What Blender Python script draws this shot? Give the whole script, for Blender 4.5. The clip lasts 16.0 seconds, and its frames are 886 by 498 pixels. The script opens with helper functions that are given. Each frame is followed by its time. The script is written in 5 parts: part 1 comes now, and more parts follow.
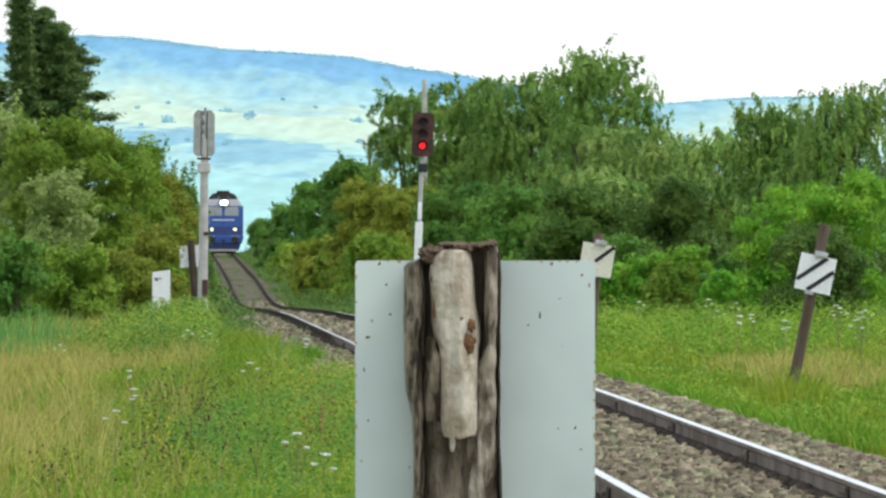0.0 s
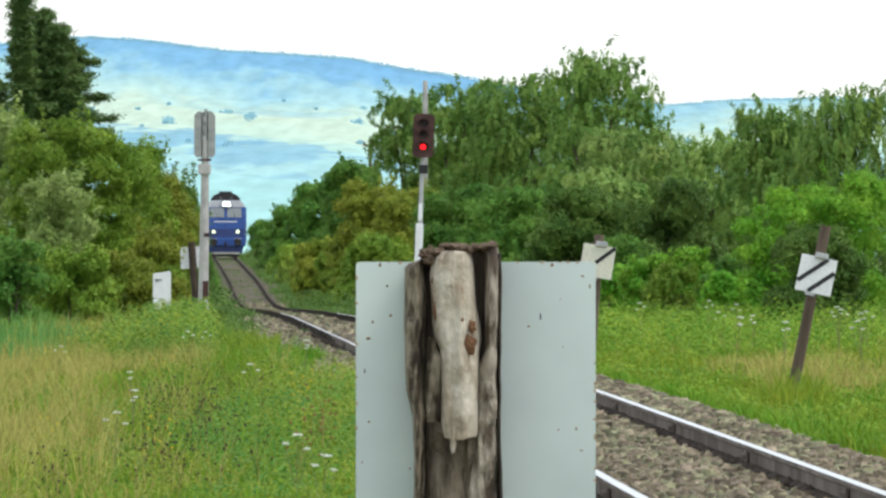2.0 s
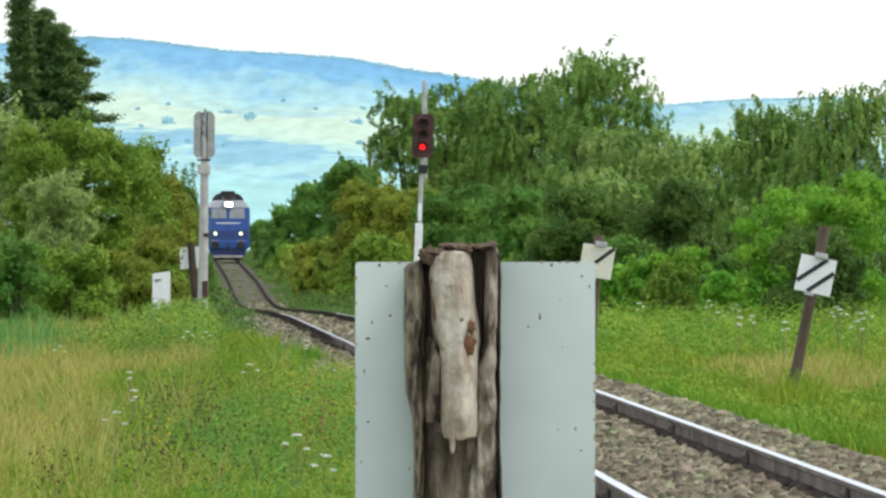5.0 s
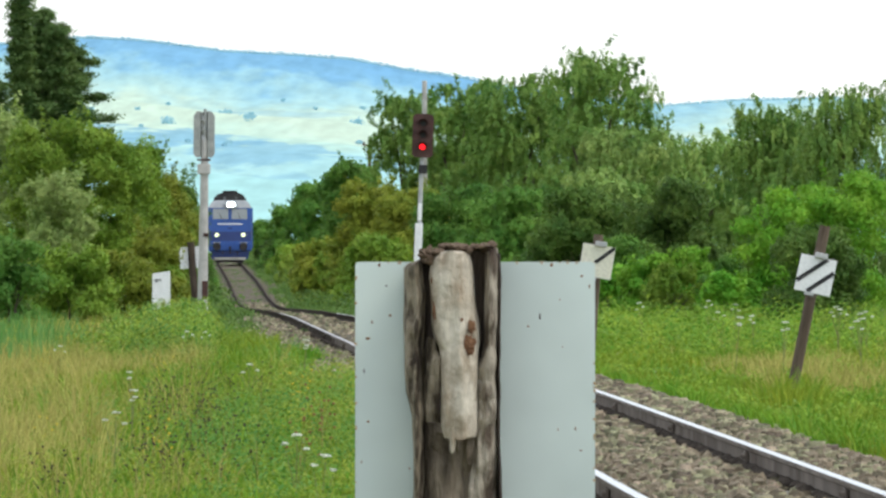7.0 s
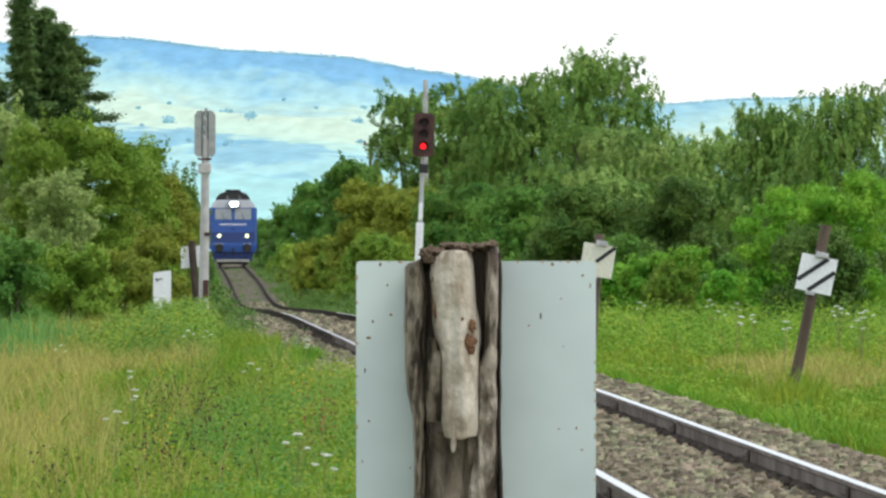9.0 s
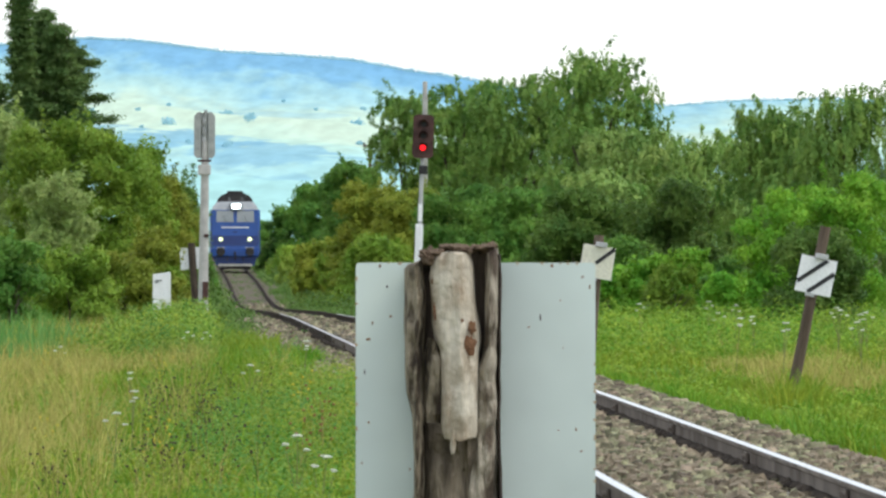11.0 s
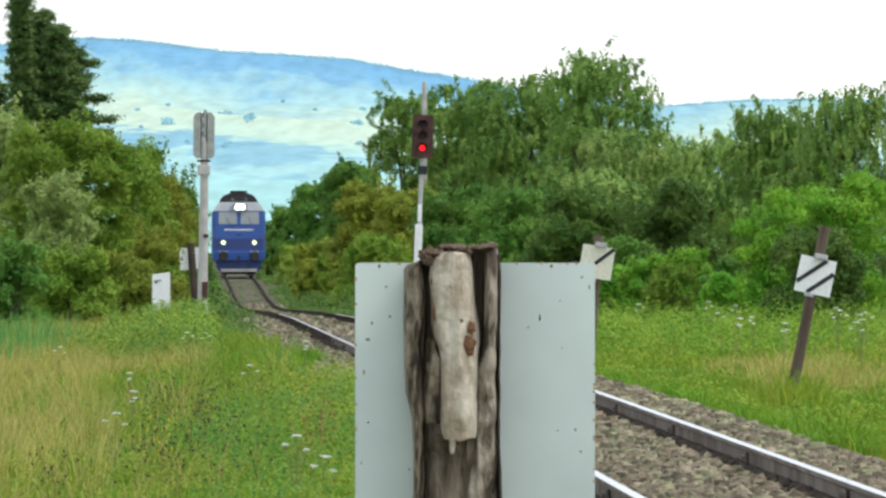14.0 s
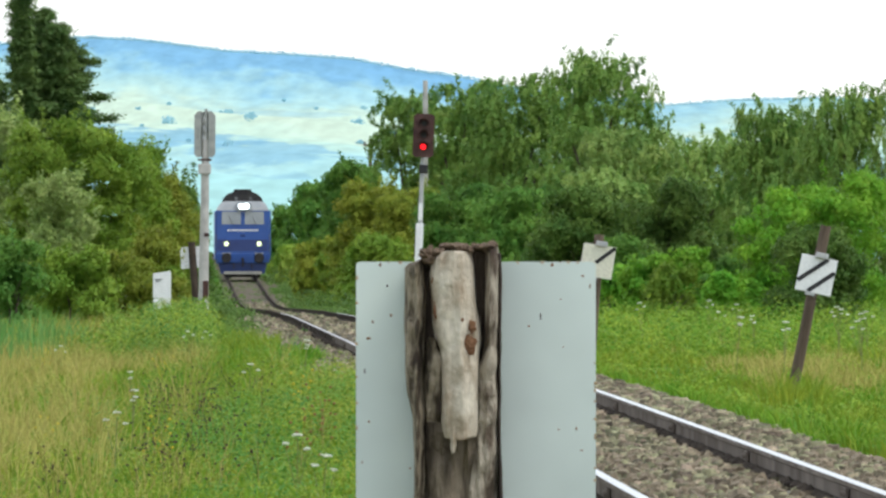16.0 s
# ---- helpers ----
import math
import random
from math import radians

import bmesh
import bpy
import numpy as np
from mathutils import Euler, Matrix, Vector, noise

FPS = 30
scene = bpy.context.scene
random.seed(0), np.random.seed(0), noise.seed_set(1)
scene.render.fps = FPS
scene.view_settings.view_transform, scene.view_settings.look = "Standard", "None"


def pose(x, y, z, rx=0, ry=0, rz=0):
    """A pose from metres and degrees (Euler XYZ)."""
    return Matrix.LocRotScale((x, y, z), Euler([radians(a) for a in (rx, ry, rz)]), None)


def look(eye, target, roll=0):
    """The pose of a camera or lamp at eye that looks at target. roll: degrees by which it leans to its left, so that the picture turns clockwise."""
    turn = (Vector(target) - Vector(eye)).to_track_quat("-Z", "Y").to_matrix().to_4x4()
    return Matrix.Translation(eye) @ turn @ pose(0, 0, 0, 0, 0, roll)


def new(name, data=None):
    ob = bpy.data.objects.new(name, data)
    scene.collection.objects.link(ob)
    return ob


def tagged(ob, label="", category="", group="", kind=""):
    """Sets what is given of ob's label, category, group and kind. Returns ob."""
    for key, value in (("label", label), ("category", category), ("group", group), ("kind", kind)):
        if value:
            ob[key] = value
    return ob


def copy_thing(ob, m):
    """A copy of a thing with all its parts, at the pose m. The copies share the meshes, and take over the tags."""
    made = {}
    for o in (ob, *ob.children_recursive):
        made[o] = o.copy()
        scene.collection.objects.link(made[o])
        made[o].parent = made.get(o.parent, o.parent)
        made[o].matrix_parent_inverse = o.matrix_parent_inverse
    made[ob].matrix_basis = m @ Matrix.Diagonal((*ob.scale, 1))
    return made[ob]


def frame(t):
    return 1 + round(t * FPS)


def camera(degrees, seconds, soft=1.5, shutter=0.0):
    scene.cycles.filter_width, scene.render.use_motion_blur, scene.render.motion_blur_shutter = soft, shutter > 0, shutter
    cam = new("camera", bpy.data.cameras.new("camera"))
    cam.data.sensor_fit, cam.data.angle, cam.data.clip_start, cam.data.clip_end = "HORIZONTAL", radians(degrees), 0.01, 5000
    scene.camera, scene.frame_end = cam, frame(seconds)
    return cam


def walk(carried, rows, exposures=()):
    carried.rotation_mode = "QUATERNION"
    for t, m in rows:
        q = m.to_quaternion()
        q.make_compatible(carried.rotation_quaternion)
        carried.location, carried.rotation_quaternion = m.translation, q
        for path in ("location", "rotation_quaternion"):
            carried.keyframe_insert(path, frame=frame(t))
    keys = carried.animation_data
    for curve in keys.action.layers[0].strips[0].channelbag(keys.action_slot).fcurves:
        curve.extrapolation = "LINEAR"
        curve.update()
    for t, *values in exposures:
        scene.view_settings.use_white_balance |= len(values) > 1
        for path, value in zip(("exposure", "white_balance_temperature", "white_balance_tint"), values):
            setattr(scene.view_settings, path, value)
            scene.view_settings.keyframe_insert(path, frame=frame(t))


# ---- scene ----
cam = camera(4.49, 16.0, soft=2.6)
# seconds, tilt and turn in degrees: the slight sway of the stand
SWAY = [
    (0, -0.00622, -0.00315), (0.5, -0.00749, 0.00434), (1, -0.01007, 0.00495), (1.5, -0.00123, 0.00061), (2, 0.00000, 0.00000),
    (2.5, -0.00123, 0.00372), (3, 0.00630, 0.00434), (3.5, 0.00061, 0.00372), (4, 0.00123, -0.00123), (6.5, -0.00061, -0.00315),
    (7, 0.00000, -0.00315), (7.5, 0.00000, -0.00127), (8, 0.00127, 0.00065), (8.5, 0.00000, 0.00434), (9, -0.00368, 0.00123),
    (11.5, 0.00499, -0.00188), (12, 0.00434, -0.00311), (12.5, -0.00123, -0.00127), (13, 0.00065, -0.00372), (13.5, 0.00246, 0.00000),
    (14, 0.00499, -0.00372), (14.5, 0.00188, -0.00250), (15, 0.00061, 0.00250), (15.5, 0.01256, -0.00876), (16, -0.00061, 0.00061),
]
walk(cam, [(t, pose(0, 0, 2.0, 90 + p, 0, w)) for t, p, w in SWAY])

# ---- light: bright haze, soft sun high behind the camera's shoulder ----
world = bpy.data.worlds.new("sky")
scene.world = world
world.use_nodes = True
wn, wl = world.node_tree.nodes, world.node_tree.links
sky = wn.new("ShaderNodeTexSky")
sky.sky_type, sky.sun_disc = "NISHITA", False
sky.sun_elevation, sky.sun_rotation = radians(58), radians(112)
sky.air_density, sky.dust_density, sky.ozone_density, sky.altitude = 1.0, 1.0, 1.5, 300
wl.new(sky.outputs[0], wn["Background"].inputs[0])
wn["Background"].inputs[1].default_value = 0.07
# a thin bright veil of cloud over the whole sky
veil, both, streak, tint = wn.new("ShaderNodeBackground"), wn.new("ShaderNodeAddShader"), wn.new("ShaderNodeTexNoise"), wn.new("ShaderNodeValToRGB")
streak.inputs["Scale"].default_value, streak.inputs["Detail"].default_value = 3.0, 5.0
tint.color_ramp.elements[0].color, tint.color_ramp.elements[1].color = (0.80, 0.88, 1.0, 1), (1.0, 0.99, 0.96, 1)
wl.new(streak.outputs["Fac"], tint.inputs["Fac"])
wl.new(tint.outputs["Color"], veil.inputs[0])
veil.inputs[1].default_value = 0.93
wl.new(wn["Background"].outputs[0], both.inputs[0])
wl.new(veil.outputs[0], both.inputs[1])
wl.new(both.outputs[0], wn["World Output"].inputs["Surface"])
sun = new("sun", bpy.data.lights.new("sun", "SUN"))
sun.data.energy, sun.data.angle, sun.data.color = 1.5, radians(25), (1.0, 0.95, 0.86)
az = radians(112)
sun.matrix_world = look((40 * math.sin(az), 40 * math.cos(az), 60), (0, 0, 0))
scene.view_settings.exposure = 0.0


# ---- materials ----
def mat(name, a, b, scale=8.0, rough=0.8, metal=0.0, bump=0.3, fine=60.0, dark=None, glow=None, power=0.0, island=0.0, trans=0.0, spec=0.3, stretch=1.0, tree=0.0, edge=0.18):
    """Two colours mixed by coarse noise, grain by fine noise, bump; island: spread of value piece by piece."""
    m = bpy.data.materials.new(name)
    m.use_nodes = True
    n, l = m.node_tree.nodes, m.node_tree.links
    p = n["Principled BSDF"]
    p.inputs["Roughness"].default_value, p.inputs["Metallic"].default_value = rough, metal
    p.inputs["Specular IOR Level"].default_value = spec
    tc = n.new("ShaderNodeTexCoord")
    n1, n2 = n.new("ShaderNodeTexNoise"), n.new("ShaderNodeTexNoise")
    n1.inputs["Scale"].default_value, n2.inputs["Scale"].default_value = scale, fine
    n1.inputs["Detail"].default_value, n2.inputs["Detail"].default_value = 4, 3
    ramp = n.new("ShaderNodeValToRGB")
    ramp.color_ramp.elements[0].position, ramp.color_ramp.elements[1].position = 0.5 - edge, 0.5 + edge
    ramp.color_ramp.elements[0].color, ramp.color_ramp.elements[1].color = (*a, 1), (*b, 1)
    if dark:
        e = ramp.color_ramp.elements.new(max(0.05, 0.38 - edge))
        e.color = (*dark, 1)
    mp = n.new("ShaderNodeMapping")
    mp.inputs["Scale"].default_value = (1, 1, stretch)
    l.new(tc.outputs["Object"], mp.inputs["Vector"])
    for t in (n1, n2):
        l.new(mp.outputs["Vector"], t.inputs["Vector"])
    l.new(n1.outputs["Fac"], ramp.inputs["Fac"])
    hsv = n.new("ShaderNodeHueSaturation")
    mr = n.new("ShaderNodeMapRange")
    mr.inputs["To Min"].default_value, mr.inputs["To Max"].default_value = 0.72, 1.28
    l.new(n2.outputs["Fac"], mr.inputs["Value"])
    val = mr.outputs[0]
    if island:
        geo = n.new("ShaderNodeNewGeometry")
        mr2 = n.new("ShaderNodeMapRange")
        mr2.inputs["To Min"].default_value, mr2.inputs["To Max"].default_value = 1 - island, 1 + island
        l.new(geo.outputs["Random Per Island"], mr2.inputs["Value"])
        mul = n.new("ShaderNodeMath")
        mul.operation = "MULTIPLY"
        l.new(val, mul.inputs[0])
        l.new(mr2.outputs[0], mul.inputs[1])
        val = mul.outputs[0]
        hue = n.new("ShaderNodeMapRange")
        hue.inputs["To Min"].default_value, hue.inputs["To Max"].default_value = 0.5 - 0.035 * island / 0.4, 0.5 + 0.03 * island / 0.4
        wn1 = n.new("ShaderNodeTexWhiteNoise")
        wn1.noise_dimensions = "1D"
        l.new(geo.outputs["Random Per Island"], wn1.inputs["W"])
        l.new(wn1.outputs["Value"], hue.inputs["Value"])
        l.new(hue.outputs[0], hsv.inputs["Hue"])
    if tree:
        oi, mr3, mul3 = n.new("ShaderNodeObjectInfo"), n.new("ShaderNodeMapRange"), n.new("ShaderNodeMath")
        mr3.inputs["To Min"].default_value, mr3.inputs["To Max"].default_value = 1 - tree, 1 + tree
        mul3.operation = "MULTIPLY"
        l.new(oi.outputs["Random"], mr3.inputs["Value"])
        l.new(val, mul3.inputs[0])
        l.new(mr3.outputs[0], mul3.inputs[1])
        val = mul3.outputs[0]
    l.new(val, hsv.inputs["Value"])
    l.new(ramp.outputs["Color"], hsv.inputs["Color"])
    l.new(hsv.outputs["Color"], p.inputs["Base Color"])
    if bump:
        bp = n.new("ShaderNodeBump")
        bp.inputs["Strength"].default_value, bp.inputs["Distance"].default_value = bump, 0.02
        l.new(n2.outputs["Fac"], bp.inputs["Height"])
        l.new(bp.outputs["Normal"], p.inputs["Normal"])
    if glow:
        p.inputs["Emission Color"].default_value, p.inputs["Emission Strength"].default_value = (*glow, 1), power
    if trans:
        tr = n.new("ShaderNodeBsdfTranslucent")
        mix = n.new("ShaderNodeMixShader")
        mix.inputs[0].default_value = trans
        l.new(hsv.outputs["Color"], tr.inputs["Color"])
        l.new(p.outputs[0], mix.inputs[1])
        l.new(tr.outputs[0], mix.inputs[2])
        l.new(mix.outputs[0], n["Material Output"].inputs["Surface"])
    return m


def leafy(name, a, b):
    return mat(name, a, b, scale=0.9, fine=6, rough=0.6, bump=0, island=0.16, trans=0.30, spec=0.2, tree=0.12)


LEAF = {
    "grey": leafy("leaf_grey_green", (0.22, 0.34, 0.08), (0.40, 0.49, 0.17)),
    "olive": leafy("leaf_olive", (0.15, 0.29, 0.03), (0.29, 0.42, 0.053)),
    "brown": leafy("leaf_brownish", (0.17, 0.26, 0.028), (0.36, 0.39, 0.05)),
    "dark": leafy("leaf_dark", (0.08, 0.22, 0.035), (0.18, 0.34, 0.055)),
    "darkol": leafy("leaf_dark_olive", (0.065, 0.15, 0.028), (0.15, 0.25, 0.045)),
    "bright": leafy("leaf_bright", (0.12, 0.36, 0.028), (0.30, 0.53, 0.05)),
    "pale": leafy("leaf_pale", (0.30, 0.43, 0.06), (0.42, 0.53, 0.10)),
    "willow": leafy("leaf_willow", (0.11, 0.25, 0.05), (0.27, 0.40, 0.085)),
    "silver": leafy("leaf_silver_willow", (0.17, 0.33, 0.075), (0.36, 0.48, 0.13)),
    "needle": leafy("pine_needles", (0.09, 0.18, 0.055), (0.19, 0.29, 0.085)),
}
BARK = mat("bark", (0.07, 0.055, 0.04), (0.14, 0.11, 0.08), scale=6, fine=40, bump=0.8)
GROUND = mat("soil_and_turf", (0.09, 0.12, 0.03), (0.17, 0.16, 0.06), scale=0.7, fine=12, bump=0.6)
GRASS = mat("grass_blades", (0.10, 0.27, 0.014), (0.29, 0.36, 0.03), scale=0.45, fine=2, rough=0.6, bump=0, island=0.25, trans=0.35)
LUSH = mat("lush_grass_blades", (0.11, 0.29, 0.018), (0.24, 0.41, 0.032), scale=0.8, fine=2, rough=0.6, bump=0, island=0.2, trans=0.35)
STRAW = mat("dry_grass_blades", (0.33, 0.33, 0.07), (0.54, 0.49, 0.14), scale=0.5, fine=3, rough=0.7, bump=0, island=0.2, trans=0.3)
STONE = mat("ballast_stone", (0.112, 0.102, 0.060), (0.33, 0.30, 0.19), scale=9, fine=80, rough=0.9, island=0.6, bump=0.4)
BED = mat("ballast_bed", (0.075, 0.064, 0.04), (0.15, 0.128, 0.082), scale=14, fine=45, rough=0.95, bump=1.0)
RAILSIDE = mat("rusty_rail_side", (0.13, 0.105, 0.085), (0.25, 0.215, 0.18), scale=1.2, fine=3, rough=0.9, bump=0, spec=0.1, dark=(0.10, 0.075, 0.06))
# grease and shade at the foot in one dark colour; far rails too
RAILDARK = mat("grease_and_shade_dark", (0.035, 0.028, 0.022), (0.085, 0.068, 0.052), scale=6, fine=40, rough=0.95, bump=0.5, spec=0.1)
RAILTOP = mat("polished_rail_head", (0.78, 0.76, 0.72), (0.88, 0.87, 0.83), scale=5, fine=60, rough=0.28, metal=1.0, bump=0.05)
# patchy glints put into the colour where the sheen fades out
RAILFADE = mat("rail_head_fading_sheen", (0.20, 0.18, 0.16), (0.70, 0.69, 0.67), scale=2.2, fine=40, rough=0.45, metal=0.8, bump=0.05)
SLEEPER = mat("concrete_sleeper", (0.28, 0.26, 0.23), (0.40, 0.38, 0.34), scale=5, fine=60)
SHEET = mat("white_enamel_back", (0.64, 0.735, 0.68), (0.67, 0.76, 0.705), scale=2, fine=3, rough=0.45, bump=0.05)
WHITE = mat("white_paint", (0.80, 0.82, 0.80), (0.87, 0.88, 0.86), scale=6, fine=40, rough=0.5, bump=0.1)
CREAM = mat("yellowed_white_paint", (0.68, 0.68, 0.52), (0.78, 0.77, 0.64), scale=6, fine=30, rough=0.55, bump=0.1)
BLACK = mat("black_paint", (0.02, 0.02, 0.022), (0.04, 0.04, 0.04), scale=8, fine=40, rough=0.5, bump=0.1)
RUST = mat("rust", (0.22, 0.12, 0.06), (0.38, 0.24, 0.13), scale=20, fine=120, rough=0.9)
OLDWOOD = mat("weathered_wood", (0.075, 0.057, 0.036), (0.32, 0.27, 0.19), scale=34, fine=120, rough=0.9, bump=1.0, dark=(0.03, 0.02, 0.014), stretch=0.35, edge=0.06)
HEART = mat("bare_heartwood", (0.38, 0.31, 0.22), (0.66, 0.60, 0.48), scale=26, fine=110, rough=0.85, bump=0.4, dark=(0.24, 0.16, 0.10), stretch=0.6, edge=0.15)
SIDEWOOD = mat("grey_beige_wood", (0.13, 0.10, 0.07), (0.40, 0.35, 0.27), scale=36, fine=110, rough=0.9, bump=0.8, dark=(0.06, 0.04, 0.03), stretch=0.35, edge=0.07)
FLECK = mat("dark_fleck", (0.06, 0.05, 0.045), (0.12, 0.10, 0.09), scale=60, fine=200, rough=0.9)
EDGERUST = mat("pale_edge_rust", (0.36, 0.24, 0.11), (0.55, 0.45, 0.28), scale=60, fine=200, rough=0.9)
STAIN = mat("rust_stained_wood", (0.13, 0.06, 0.03), (0.24, 0.125, 0.065), scale=60, fine=200, rough=0.95, bump=0.5)
CRUST = mat("brown_bark_crust", (0.13, 0.085, 0.055), (0.26, 0.19, 0.125), scale=60, fine=200, rough=0.95, bump=0.9)
LOWWOOD = mat("dark_lower_wood", (0.055, 0.042, 0.028), (0.25, 0.205, 0.145), scale=20, fine=110, rough=0.9, bump=1.0, stretch=0.25, edge=0.1)
DARKWOOD = mat("dark_brown_wood", (0.03, 0.022, 0.017), (0.10, 0.075, 0.055), scale=18, fine=70, rough=0.95, bump=0.9, stretch=0.14)
POSTWOOD = mat("brown_post_wood", (0.085, 0.062, 0.042), (0.18, 0.135, 0.10), scale=8, fine=60, rough=0.9, bump=0.8, stretch=0.14)
CONCRETE = mat("grey_concrete", (0.40, 0.39, 0.36), (0.56, 0.55, 0.51), scale=4, fine=50, rough=0.85)
GALV = mat("galvanised_steel", (0.42, 0.43, 0.42), (0.55, 0.56, 0.55), scale=6, fine=60, rough=0.5, metal=0.4, bump=0.1)
SIGBACK = mat("faded_signal_grey", (0.30, 0.32, 0.30), (0.42, 0.43, 0.40), scale=6, fine=50, rough=0.6, bump=0.15)
SIGDARK = mat("signal_rust_brown", (0.055, 0.03, 0.027), (0.11, 0.055, 0.045), scale=8, fine=50, rough=0.75)
REDLAMP = mat("red_lens_lit", (0.5, 0.01, 0.01), (0.6, 0.02, 0.02), glow=(1.0, 0.012, 0.02), power=2.2, bump=0)
BLUE = mat("loco_blue", (0.014, 0.066, 0.27), (0.019, 0.085, 0.33), scale=1.5, fine=30, rough=0.35, bump=0.03, spec=0.5)
NAVY = mat("loco_dark_blue", (0.007, 0.026, 0.13), (0.010, 0.036, 0.17), scale=1.5, fine=30, rough=0.35, bump=0.03, spec=0.5)
SILVER = mat("loco_roof_grey", (0.28, 0.30, 0.31), (0.36, 0.38, 0.39), scale=2, fine=30, rough=0.45, bump=0.05)
UNDER = mat("underframe_grime", (0.02, 0.02, 0.022), (0.05, 0.046, 0.042), scale=4, fine=40, rough=0.8)
STEEL = mat("buffer_steel", (0.10, 0.10, 0.10), (0.20, 0.20, 0.20), scale=8, fine=50, rough=0.5, metal=0.7, bump=0.1)
PLOUGH = mat("dusty_white_stripe", (0.36, 0.35, 0.30), (0.55, 0.53, 0.46), scale=5, fine=40, rough=0.7)
GLASS = mat("windscreen_glass", (0.24, 0.265, 0.265), (0.31, 0.335, 0.335), scale=1, fine=20, rough=0.08, bump=0, spec=0.9)
HEADLAMP = mat("headlamp_lit", (0.9, 0.95, 1.0), (0.9, 0.95, 1.0), glow=(0.82, 0.95, 1.0), power=10.0, bump=0)
MARKER = mat("marker_lamp_lit", (0.9, 0.95, 0.8), (0.9, 0.95, 0.8), glow=(0.80, 1.0, 0.55), power=1.5, bump=0)
UMBEL = mat("white_umbel", (0.74, 0.77, 0.64), (0.86, 0.88, 0.78), scale=30, fine=90, rough=0.8, trans=0.3)
YELLOW = mat("yellow_petals", (0.65, 0.45, 0.02), (0.75, 0.55, 0.04), scale=30, fine=90, rough=0.7)
SEED = mat("dark_seed_heads", (0.035, 0.022, 0.016), (0.08, 0.05, 0.035), scale=30, fine=90, rough=0.9)
STEM = mat("weed_stem", (0.14, 0.20, 0.05), (0.25, 0.25, 0.09), scale=10, fine=60, rough=0.8)
DRYSTEM = mat("dry_weed_stem", (0.26, 0.22, 0.07), (0.40, 0.33, 0.12), scale=10, fine=60, rough=0.8)
REDWEED = mat("reddish_weed", (0.22, 0.10, 0.04), (0.30, 0.15, 0.06), scale=10, fine=60, rough=0.8)


